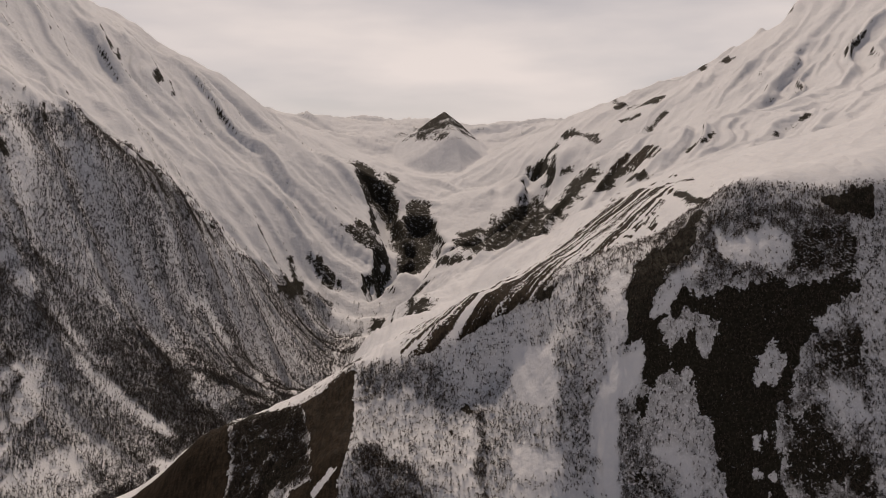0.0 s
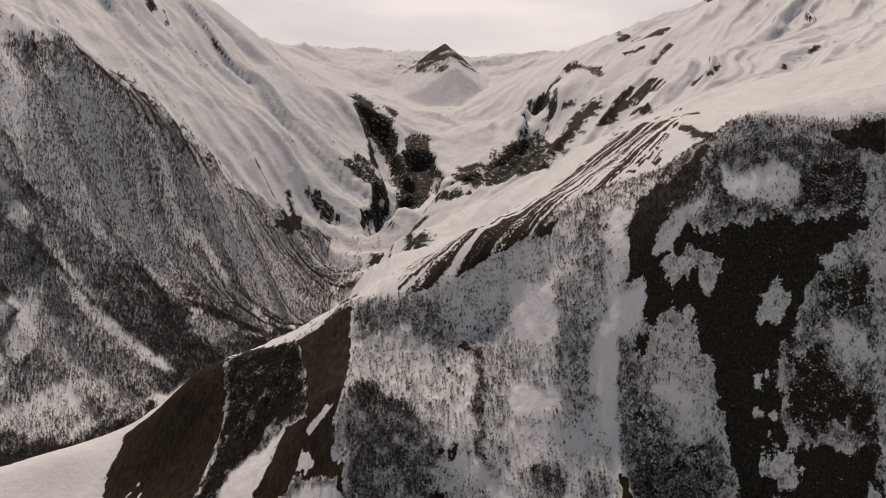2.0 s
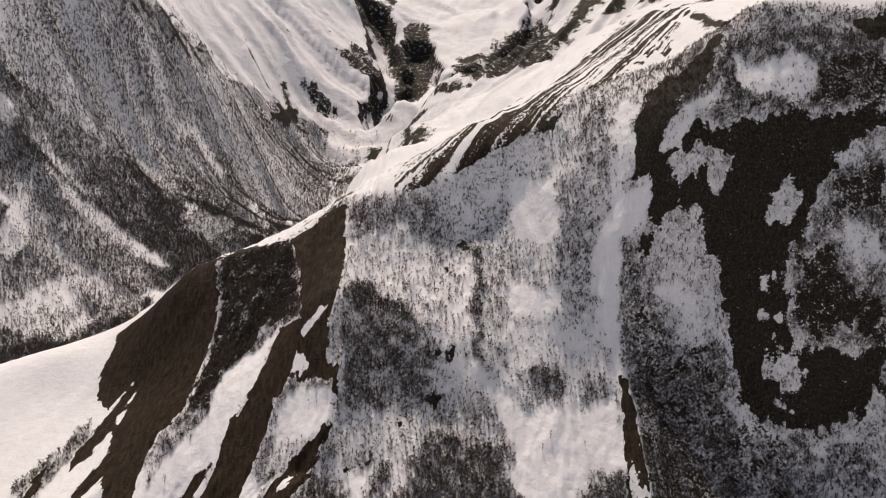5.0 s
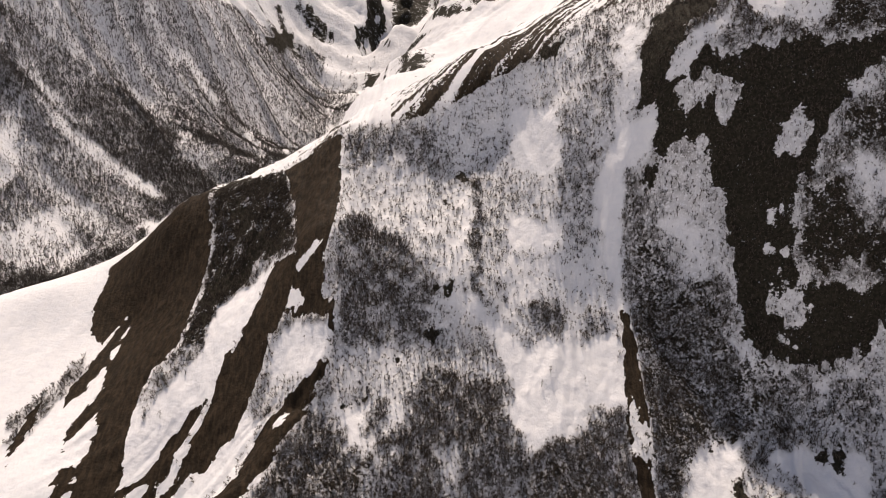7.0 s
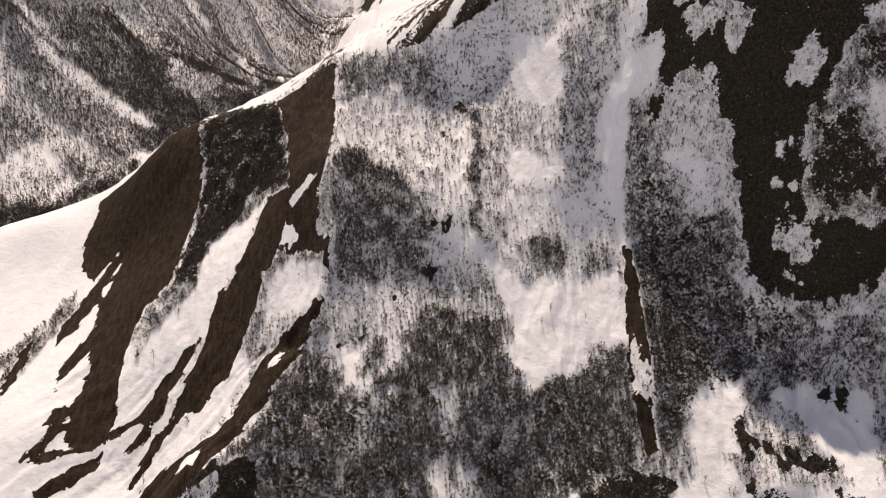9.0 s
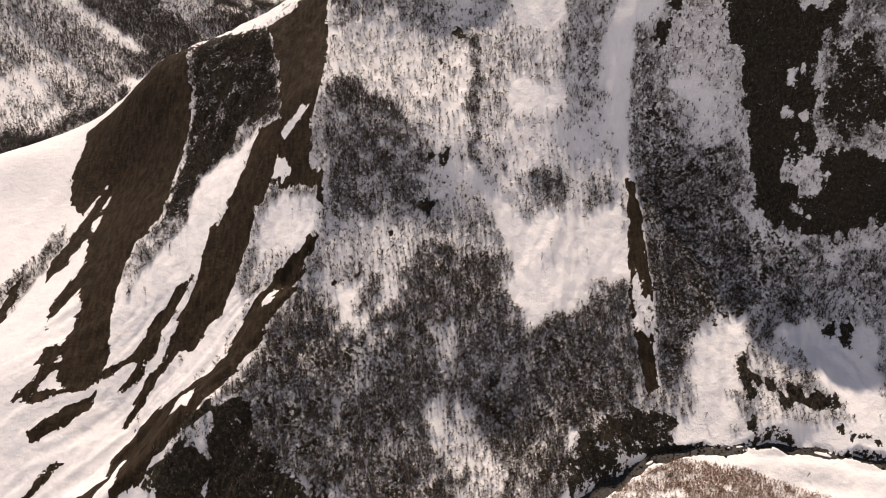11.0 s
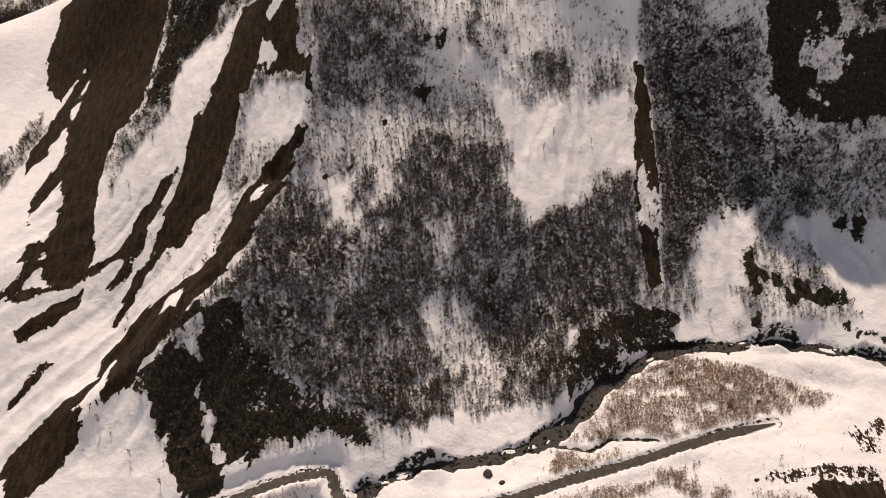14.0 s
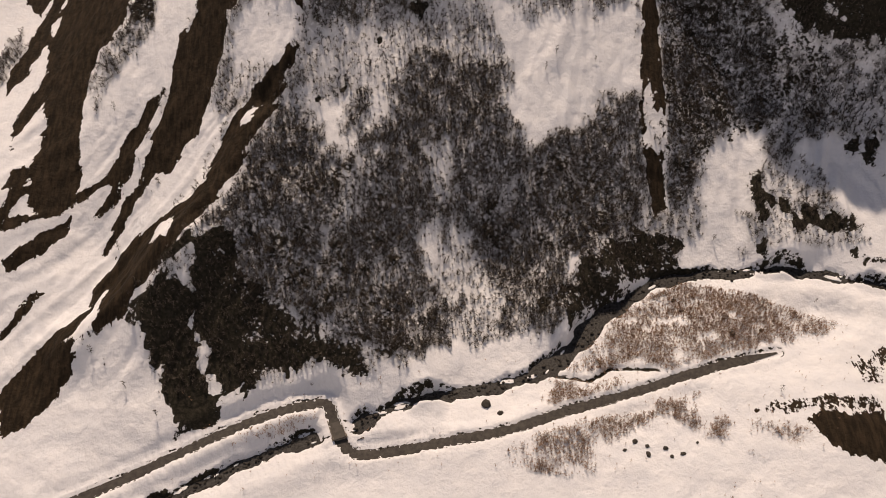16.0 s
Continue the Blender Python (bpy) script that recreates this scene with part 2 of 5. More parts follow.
# ribs that stand out of the near slope: height, half width, bends in plan
RIBS = [(8, 26, [(-73, 692), (-63, 576), (-58, 529), (-66, 491)]),
    (6, 15, [(91, 674), (89, 631), (85, 592)]),
    (8, 17, [(126, 621), (124, 569), (124, 524), (125, 479)]),
    (5, 14, [(188, 589), (189, 546), (198, 524)]),
    (5, 12, [(184, 490), (176, 462), (171, 424)]),
    (4, 14, [(202, 478), (218, 440), (222, 424)]),
    (4, 11, [(25, 655), (29, 555)]),
    (9, 22, [(-82, 458), (-102, 423), (-137, 385), (-159, 368)])]
# strokes of bare earth, rock, open snow and wood on the mountains beyond: half width, then x, y, z of each bend, in metres
EARTH_STROKES = [(11, (-84, 683, 218), (-78, 713, 224))]
ROCK_STROKES = [(5, (224, 829, 365), (218, 705, 363)),
    (40, (-267, 2861, 362), (-164, 2678, 243), (-76, 2380, 151)),
    (27, (-92, 2621, 229), (-88, 2273, 118)),
    (35, (172, 2488, 205), (282, 2614, 243)),
    (15, (57, 2426, 186), (137, 2447, 193)),
    (20, (-177, 2904, 343), (-154, 2821, 326)),
    (21, (239, 1438, 367), (175, 1336, 322)),
    (7, (-8, 1340, 238), (38, 1275, 250)),
    (16, (-140, 1867, 32), (-30, 1040, 219)),
    (20, (416, 2988, 479), (461, 2739, 465)),
    (14, (587, 2986, 570), (662, 2742, 574)),
    (14, (383, 2951, 437), (346, 3040, 379)),
    (16, (924, 3170, 721), (894, 2766, 698))]
ROCK_STROKES_B = [(11, (236, 1316, 357), (281, 1253, 375)),
    (15, (829, 5037, 671), (608, 2994, 580), (684, 2761, 585)),
    (10, (411, 2953, 463), (473, 2658, 447)),
    (10, (367, 2977, 418), (301, 3075, 359)),
    (11, (381, 2606, 365), (307, 2693, 312)),
    (9, (552, 2714, 512), (595, 2674, 527)),
    (5, (550, 1323, 463), (473, 1251, 432)),
    (10, (649, 2550, 529), (590, 2504, 479)),
    (7, (279, 1364, 382), (236, 1316, 357)),
    (5, (419, 1365, 434), (368, 1305, 408)),
    (4, (-581, 1410, 424), (-514, 1384, 337), (-445, 1398, 220)),
    (5, (-572, 1555, 427), (-528, 1591, 383), (-466, 1577, 319), (-447, 1685, 266))]
ROCK_STROKES_C = [(5, (-434, 1385, 195), (-367, 1463, 96)),
    (12, (-338, 1975, 108), (-246, 1850, 16)),
    (4, (-291, 1684, 28), (-98, 676, 210)),
    (7, (-362, 2046, 165), (-338, 1975, 108)),
    (6, (-303, 2098, 159), (-245, 2054, 97)),
    (13, (-229, 2325, 224), (-180, 2266, 185))]
SNOW_STROKES = [(10, (-635, 1306, 430), (-607, 1254, 366)),
    (11, (-569, 1145, 274), (-533, 1124, 233)),
    (7, (-499, 1140, 193), (-467, 1092, 151)),
    (4, (-472, 1071, 155), (-409, 1061, 93), (-195, 653, 171)),
    (7, (-323, 1430, 45), (-134, 702, 198)),
    (6, (-454, 1463, 259), (-386, 1548, 140)),
    (6, (-524, 1023, 173), (-502, 1014, 148)),
    (8, (-488, 1011, 135), (-473, 962, 108)),
    (7, (-403, 1273, 118), (-316, 1186, 57)),
    (7, (-536, 1403, 380), (-485, 1391, 284)),
    (10, (-422, 932, 69), (-387, 978, 59)),
    (7, (-393, 894, 47), (-239, 671, 139))]
SNOW_STROKES_B = [(6, (-477, 1077, 160), (-426, 1073, 109), (-341, 1067, 48))]
WOOD_STROKES = [(49, (-473, 973, 115), (-488, 1059, 154)),
    (43, (-371, 1028, 58), (-339, 1076, 49)),
    (44, (-362, 1572, 109), (-326, 1631, 55)),
    (37, (-388, 856, 43), (-358, 930, 38)),
    (120, (-378, 1561, 140), (-453, 1359, 207)),
    (97, (-479, 1183, 187), (-508, 1190, 223)),
    (60, (-395, 950, 57), (-433, 1007, 92)),
    (86, (-311, 1598, 31), (-296, 1194, 52)),
    (61, (-354, 1131, 70), (-400, 1101, 93)),
    (72, (-275, 1772, 26), (-337, 1754, 87)),
    (29, (-407, 848, 46), (-420, 826, 43)),
    (50, (-596, 1271, 367), (-576, 1170, 293)),
    (43, (-538, 1374, 355), (-467, 1420, 270))]
WOOD_STROKES_B = [(13, (80, 1420, 275), (145, 1339, 304)),
    (21, (-134, 2449, 144), (-108, 2582, 198)),
    (108, (-591, 1288, 365), (-492, 1307, 240), (-367, 1463, 96), (-291, 1684, 28)),
    (72, (-515, 1164, 219), (-375, 1178, 91)),
    (56, (-425, 1014, 93), (-371, 1046, 61)),
    (57, (-629, 1382, 440), (-558, 1394, 398)),
    (52, (-501, 1479, 361), (-445, 1598, 267)),
    (55, (-377, 1646, 157), (-307, 1938, 76))]
STRIPE_STROKES = [(32, (213, 947, 357), (142, 850, 322), (57, 746, 288), (8, 721, 262)),
    (13, (326, 1378, 408), (270, 1365, 382))]
EARTH = EARTH_STROKES
ROCK = ROCK_STROKES + ROCK_STROKES_B + ROCK_STROKES_C
SNOW = SNOW_STROKES + SNOW_STROKES_B
WOOD = WOOD_STROKES + WOOD_STROKES_B
STRIPE = STRIPE_STROKES
# what covers the slopes, patch by patch and later ones over earlier ones: kind, how thick it lies or stands, outline in
# plan; some rock patches are painted shade
AREAS, FAR_AREAS = [], []


def area(kind, trees, *outline):
    (FAR_AREAS if max(p[1] for p in outline) > 850 else AREAS).append((kind, trees, np.array(outline, float)))


area("wood", 0.28, (-75.9, 676.2), (-16.7, 722.1), (27.6, 711.7), (81.4, 724.6), (122, 733.9), (148.6, 760.6), (188, 739.1), (131.4, 621.5), (119.3, 548.5), (43.4, 504.9), (-58.8, 507.2))
area("wood", 1, (214.3, 686.3), (249.7, 673.6), (310.1, 660.8), (299.8, 622.4), (238.6, 627.9), (166.3, 644), (163, 666.2), (189.9, 664.9))
area("snow", 0.1, (214.2, 677.4), (228.3, 663.4), (246.5, 661.6), (261.2, 650.3), (257.6, 638.5), (239.5, 632), (219.4, 641.6), (208.9, 654.4))
# right cliff: the black cover holds its deep shade as well as dark rock
area("rock", 1, (293.8, 672.2), (304.5, 673.6), (330, 667.5), (322.7, 648.5), (298.8, 658.1))
area("rock", 0.85, (145.3, 672.9), (166.6, 645.6), (202.2, 632.3), (238.9, 629.3), (267, 623.1), (299.8, 622.4), (297.9, 614.2), (266.6, 605.2), (248.8, 593.1), (242.5, 579.3), (227.9, 573.5), (223.8, 555.8), (224.7, 549.3), (256.7, 541), (278.6, 538.3), (274.7, 520), (263, 520.8), (253.3, 517.8), (234.8, 521), (217.8, 523), (196.7, 526.1), (190.5, 538), (189, 555.7), (187.9, 576.8), (184.6, 589.3), (177.4, 603.8), (163.9, 612.3), (153.2, 614.6), (145.5, 608.7), (138.1, 610.6), (146, 616.9), (134.4, 638.5), (136.4, 650.7))
area("wood", 0.5, (159.1, 627.3), (175.6, 627.8), (190.6, 628.3), (197.3, 617.9), (186.2, 614.4), (178.7, 619.8), (167.8, 619.8))
area("wood", 0.35, (212.9, 595.4), (222.7, 602.9), (233, 602.4), (239.6, 590.9), (231.3, 583.6), (217.1, 589.6))
area("wood", 0.6, (156, 615.5), (165.9, 618.2), (177.9, 609.3), (176.6, 601.7), (161.9, 607.8))
area("wood", 0.95, (227.9, 573.5), (242.5, 579.3), (249.7, 588.6), (260.1, 594.7), (269.2, 600.6), (297.1, 610.1), (278.8, 539.1), (256.8, 541.7), (224.8, 550.5))
area("snow", 0.25, (251, 577.8), (268, 580.7), (284.3, 572), (284, 560.7), (269.8, 559), (257.8, 568.7))
area("snow", 0.35, (267.9, 602.9), (297.5, 612.1), (295.6, 603.9), (274, 597.8))
area("wood", 0.35, (206.9, 547), (224.2, 543.8), (232.9, 537.7), (216.8, 538.5), (207.6, 542.1))
area("snow", 0, (211.3, 535.7), (223, 533.7), (222, 532.1), (212.5, 533.6))
area("snow", 0, (212.9, 573.2), (218.5, 572.3), (215.8, 568.2), (210.7, 569.3))
area("snow", 0.1, (206.9, 558.3), (220.3, 554), (218.5, 552.5), (208.8, 555.6))
# upper part of the right cliff, again with its shade in the dark cover
area("rock", 1, (154.3, 692.6), (174.6, 687.4), (212.8, 718.8), (213.3, 702.7), (201.3, 676.5), (188.3, 666), (166.6, 652.7), (154.4, 651.7), (146.6, 652.1), (138.1, 643.6), (139.9, 659.9))
area("snow", 0.15, (156.4, 641.6), (173.7, 648.3), (197.6, 661.7), (205.3, 659.4), (184.1, 639.9), (166.7, 632), (157.1, 633.8))
area("snow", 0.08, (124.8, 696.3), (141.8, 706.1), (146.9, 687.1), (141.2, 662.7), (133.5, 644.8), (123.7, 618.7), (115.4, 623.8), (125.2, 648.5))
area("rock", 0.9, (75, 726), (99.9, 733.1), (91.9, 718.7), (80.1, 718.1))
area("wood", 0.55, (116.8, 732.7), (129.4, 725), (127.8, 674.1), (116.2, 636.1), (106.9, 642.1), (108.1, 685.2))
area("wood", 0.62, (-65.8, 677.2), (-28.8, 704.1), (-8, 690.8), (12.3, 671.8), (12.2, 655.6), (-3.7, 659.5), (-19.6, 665.3), (-43.1, 662.8), (-60, 629.6))
area("snow", 0.22, (-62.6, 636.8), (-43, 661), (-19.5, 661.7), (8.2, 641.4), (13.4, 583.9), (0.8, 585.1), (-17.8, 604.2), (-31.9, 592.1), (-57.1, 596.8))
area("wood", 0.9, (-63.3, 580.3), (-46.6, 596.6), (-24.3, 582.6), (-0.8, 563), (1, 554.5), (-7.6, 541.2), (4.5, 537.3), (-7.4, 527.6), (-22.4, 522.9), (-38.3, 510.8), (-54.8, 507.3), (-58.4, 526.7))
area("snow", 0.28, (-54.1, 505.7), (-35.2, 513), (-22.2, 516.2), (-9.1, 527.1), (6.2, 538.9), (11.4, 531.6), (4.5, 520.7), (-15.2, 503.6), (-21, 486.1), (-39.9, 483), (-52.3, 481.8))
area("snow", 0.08, (-55.1, 478.2), (-22.6, 485.5), (-22.9, 468.7), (-34.5, 447.6), (-43.7, 449.4), (-53.7, 467.4))
area("wood", 0.6, (-37.9, 475.8), (-28.9, 484.7), (-28.8, 463.6), (-35.2, 458.2))
area("snow", 0.12, (13.4, 656), (24, 652), (23.5, 560.1), (29, 551.8), (43.2, 553.9), (47.6, 535.1), (38.8, 530.7), (28.9, 546), (13.2, 547), (-2.5, 554.5), (8, 573.3), (13.6, 600.4))
area("wood", 0.95, (24.8, 655.1), (31.9, 653.1), (31.6, 606.7), (29, 555.6), (23.4, 556.8))
area("wood", 0.32, (32.7, 689.6), (46.8, 687.4), (53.5, 654.9), (51.3, 610.2), (42.3, 577.1), (31.8, 579.1), (33.5, 629.9))
area("snow", 0.04, (55, 696.7), (86.8, 676.1), (87.9, 639.5), (73.8, 643.2), (55.7, 660.5))
area("wood", 0.25, (53.5, 654.9), (73.6, 641.1), (87.4, 630.4), (85.9, 607.5), (51.8, 620.7))
area("wood", 0.5, (90.1, 671.4), (108.4, 660.1), (108.2, 623), (105.4, 591.9), (88.5, 588.5), (86.4, 627.5))
area("snow", 0.03, (108.2, 623), (120.2, 636.9), (137.1, 638.6), (152.6, 627.4), (143.2, 620.8), (128.3, 612.8), (124.2, 593.7), (121.2, 564.3), (115, 576.7), (107.1, 591.1), (106.1, 609.1))
area("snow", 0.03, (49.8, 618.9), (80.5, 607), (84.9, 592.3), (79.3, 588.3), (59.5, 591.2), (49.8, 595.6))
area("wood", 0.14, (44.7, 589.7), (84.7, 587.4), (107, 588.6), (116.3, 571.3), (112.5, 548.9), (81.2, 539.7), (57.4, 553.8), (43.6, 564.7))
area("wood", 0.75, (63, 557.8), (77.6, 561.8), (82.5, 554.7), (77.7, 540.7), (65.5, 541.6))
area("wood", 0.6, (98.3, 567.9), (107, 564.8), (108, 541.2), (102.3, 537.7), (96.4, 548.2))
area("snow", 0.02, (48, 541.9), (54.5, 532.9), (67, 537.8), (92.3, 543.4), (110.7, 549), (116.4, 539.8), (114.8, 506.3), (111, 491.5), (97.9, 499), (89.7, 486.5), (75.6, 478.4), (62.1, 472.5), (54.9, 460.1), (44.1, 466.2), (45.1, 497.5), (38.4, 518.2), (35.7, 540.5), (41.2, 549.8))
area("wood", 0.4, (2.8, 536), (11.4, 539.6), (28.8, 540.3), (43.4, 517.5), (44.1, 465), (35.8, 450.8), (-1.6, 460.7), (-2.1, 507.3))
area("wood", 1, (-67.2, 478.4), (-45.1, 451), (-30.7, 449.7), (-19.7, 468), (-11.5, 500.5), (0.8, 518.3), (38.7, 506.7), (42.5, 484.1), (52.4, 462.7), (74.9, 479.1), (95.4, 493.1), (111.8, 497.5), (119.2, 478.8), (112.7, 441.6), (89, 426.4), (72.1, 403.5), (70.3, 386.9), (39.7, 377.1), (-14.4, 362.9), (-35.1, 355.2), (-51.7, 369), (-82.9, 365.1), (-89.7, 386.1), (-95.8, 403.2), (-105.9, 402.9), (-86.3, 435.8))
area("wood", 0.25, (-0.3, 428.9), (9.9, 437.3), (12.7, 419.8), (15.9, 399.8), (12.4, 390.3), (6.9, 406.6), (-0.3, 412.9))
area("wood", 0.3, (15.8, 440.7), (21.6, 429.7), (33, 412.8), (40.7, 395.3), (37, 377), (12.2, 372.2), (12.4, 384.3), (21, 397.7), (12.7, 419.8))
area("wood", 0.45, (-44.8, 445.4), (-33.1, 440.3), (-27.2, 428), (-37.8, 416.6), (-45.2, 427.9))
area("wood", 0.35, (1, 466.1), (13.1, 470.8), (17.3, 440.7), (9.9, 437.3), (2.5, 448))
area("rock", 0.62, (29.4, 446.9), (38.6, 457.3), (47.1, 436.6), (43.4, 416.2), (36.4, 423.1), (30, 433.4))
area("rock", 0.7, (82.4, 421.3), (106.1, 439.8), (118.7, 439.7), (135, 434.4), (130.6, 424.4), (119.1, 415.9), (98.8, 404.7), (86.5, 396.7), (69.9, 380.1), (68.4, 395), (46, 390.1), (51.8, 394.5), (72.4, 406.5), (70.6, 418.5))
area("snow", 0.1, (70.1, 418.9), (75.8, 420.4), (78, 411.6), (72.1, 407.3))
area("wood", 1, (128.3, 612.8), (143.3, 604.4), (150.2, 587.6), (165.8, 572.8), (176, 570.8), (186.2, 555.4), (188.4, 537.4), (195.6, 523.7), (223.2, 521.4), (228.6, 510.5), (211.9, 495.6), (176.6, 489.8), (152.6, 483.3), (140.5, 461.5), (134.9, 447.2), (123.7, 446.6), (126, 488.5), (125.4, 555.8))
area("wood", 0.4, (143.3, 604.4), (156.8, 605.5), (176.7, 598.9), (184.9, 587.2), (187.8, 558.1), (172.3, 572.5), (153.7, 589))
area("snow", 0.08, (145.1, 602.4), (155.4, 600.2), (165.3, 595.2), (171.4, 583.3), (172.4, 574.5), (164.9, 580.6), (153.8, 592.6))
area("wood", 0.97, (126.5, 601.1), (145.1, 602.3), (144.6, 588.9), (143.8, 561), (124.5, 558.2))
area("earth", 1, (120.1, 562.2), (124.2, 558.5), (127.7, 540), (128.7, 505.3), (125.1, 476.9), (126.6, 449.2), (119, 446.5), (115.3, 475.3), (114.8, 506.3))
area("snow", 0.15, (116.7, 510), (120.3, 505.4), (122.1, 483.3), (124.2, 474.8), (118.2, 477.9))
area("wood", 0.55, (186.9, 523.3), (220.4, 516.2), (230.6, 493.8), (200.4, 473.4), (177.7, 471.4))
area("snow", 0.12, (187.3, 538.9), (195.4, 526.3), (206.9, 523), (238.9, 520.5), (256.6, 517.4), (256.1, 506), (244.5, 512.2), (217.2, 517.4), (203.9, 512.6), (192.3, 518.8))
area("wood", 0.9, (239.9, 505.7), (247.1, 510.1), (256.7, 511.7), (252.2, 477.9), (245.1, 485.9))
area("snow", 0.03, (152, 482.3), (167, 487.9), (178.5, 486.3), (179.9, 465.8), (169.6, 423.5), (133.8, 417.2), (130.6, 424.4), (145.4, 444.1), (143.8, 463.1))
area("wood", 0.3, (177.7, 471.4), (199.7, 470), (208.3, 453.8), (216.6, 438.4), (219.2, 424.1), (188.9, 419.2), (171.2, 425.5))
area("snow", 0.04, (213.9, 490.5), (252.7, 480.6), (237.6, 420), (218.8, 435.2), (214.1, 453.4), (205.2, 466.8), (197.6, 475.8))
area("rock", 1, (157.6, 482), (167.5, 490.9), (178.2, 489.7), (175.1, 487.3), (165.2, 486))
# dark line down the rib's shaded right side, with the shade drawn as rock
area("rock", 1, (173.9, 463.9), (177.8, 455.8), (193.8, 443.2), (195.8, 450), (204.3, 448.9), (206.8, 443.9), (217.5, 440.3), (216.1, 435.7), (201.8, 438.4), (192.3, 437.4), (182.7, 447.6), (174, 448.5), (171.1, 433.1), (173.8, 419.2), (171.2, 419.8), (168, 431.7))
area("rock", 1, (225.3, 482.4), (232.2, 485.8), (232.4, 478.1), (228.5, 475.6))
area("rock", 1, (236.2, 486.9), (240.2, 482.4), (235.4, 471.1), (232.6, 475))
area("rock", 1, (219.2, 424.1), (237.3, 418.5), (236.1, 414.7), (221.1, 420.3))
area("wood", 0.5, (165.6, 450.5), (171.4, 446.5), (167.7, 424.3), (161.9, 426))
area("snow", 0, (-315.6, 652.8), (-277.9, 664.2), (-245.8, 670.7), (-239.3, 621.8), (-234.7, 580.4), (-249.8, 548.6), (-262.8, 509.2))
area("earth", 1, (-237, 587.1), (-245.8, 608.7), (-244.8, 633), (-247.6, 670.7), (-230.9, 675), (-214.9, 664.4), (-197.6, 676.3), (-192, 681), (-174.8, 689.5), (-167.5, 662.6), (-159.3, 633.3), (-158.6, 610.4), (-161.5, 581.5), (-163.8, 540.5), (-177.6, 529.4), (-181.6, 508.1), (-178, 476), (-176, 457), (-179, 440.1), (-188.6, 435), (-193.9, 437.8), (-195.7, 468.8), (-204.1, 504.2), (-210, 537.2), (-213, 574.2), (-212.6, 600.8), (-220.2, 604.2), (-226.2, 590.3), (-228.3, 578.9))
area("wood", 1, (-174.8, 689.5), (-152.2, 692.6), (-113.3, 673.3), (-104.7, 656.6), (-89.8, 569.5), (-110.1, 594), (-121.9, 594.2), (-130.6, 576.7), (-139.7, 547.6), (-150.7, 530.6), (-163, 544.8), (-157.4, 577.9), (-158.6, 610.4), (-159.3, 633.3))
# shade on the snow between these trees, put in as three dark rock patches
area("rock", 0.62, (-174.8, 689.5), (-152.2, 692.6), (-113.3, 673.3), (-104.7, 656.6), (-89.8, 569.5), (-110.1, 594), (-121.9, 594.2), (-130.6, 576.7), (-139.7, 547.6), (-150.7, 530.6), (-163, 544.8), (-157.4, 577.9), (-158.6, 610.4), (-159.3, 633.3))
area("rock", 0.7, (-174.8, 689.5), (-152.2, 692.6), (-113.3, 673.3), (-108, 650.6), (-129.7, 646.8), (-156.3, 658.6))
area("rock", 0.8, (-147.4, 643.5), (-136.1, 648.1), (-129.5, 620.3), (-112.3, 609.7), (-99.9, 605.7), (-107.6, 590.8), (-120.6, 598.7), (-127.5, 581), (-146.7, 571.9), (-150.4, 546.4), (-157.1, 567.8), (-149.6, 596.9), (-131.8, 595.1), (-127.8, 608.4), (-140, 622.3))
area("snow", 0.02, (-106.7, 585.7), (-110.3, 560.5), (-116.5, 542.5), (-124.2, 523.9), (-129.7, 505), (-138.3, 495), (-144, 480.9), (-147.7, 467.9), (-156.1, 447.9), (-167.9, 439.2), (-173.7, 450.5), (-176.3, 473), (-180.1, 499.2), (-177.2, 521), (-164.6, 536.3), (-146.8, 537.5), (-144.8, 557.2), (-144.5, 570.8), (-130.5, 576.1), (-119.6, 579.3))
area("wood", 0.5, (-180.1, 499.2), (-177.2, 521), (-163.8, 540.5), (-151.4, 542.4), (-145.8, 532.8), (-157.8, 515.4), (-168.8, 503.2), (-171.3, 485.9))
area("earth", 1, (-113.3, 673.3), (-85.8, 688.2), (-71.5, 682), (-66.7, 628.8), (-63.8, 570.6), (-71.2, 558.3), (-69.2, 535.4), (-57.7, 526), (-60.4, 518.1), (-61.5, 505), (-65.2, 496.6), (-64.3, 517.8), (-86, 528), (-93.1, 534.4), (-96.5, 528.5), (-102.6, 508.8), (-110.4, 492.2), (-116.7, 478.9), (-122.1, 467.9), (-122.3, 449.6), (-143.1, 461), (-137.7, 475.2), (-132.7, 493), (-125.7, 513), (-119.1, 536), (-112.9, 553.6), (-106.7, 585.7), (-89.8, 569.5), (-101.9, 634.3))
area("snow", 0.05, (-90.2, 560.1), (-85.6, 565.6), (-78.4, 567.3), (-77.9, 561.6), (-85.3, 554.7))
area("snow", 0.05, (-93.6, 539.3), (-92.1, 551.4), (-84.3, 545.8), (-79.1, 536.7), (-86, 534.5))
area("snow", 0.05, (-89.5, 527.1), (-67.9, 520.1), (-62.6, 512.2), (-65.6, 494), (-76.4, 488), (-88.4, 489.8), (-94.2, 483.7), (-99.5, 504), (-95, 515.7))
area("snow", 0.03, (-100, 507.4), (-91.9, 490.4), (-99.1, 472.3), (-106.1, 455.5), (-112.2, 439), (-126.8, 432.3), (-140.7, 424), (-152.5, 419.8), (-142.4, 443), (-131.5, 452.4), (-120.7, 460.9), (-116.5, 477.5), (-108.9, 493.5))
area("wood", 0.55, (-106.8, 501.2), (-97.5, 503.6), (-92.7, 497), (-93.3, 477.3), (-100, 468.6), (-106.8, 475.3))
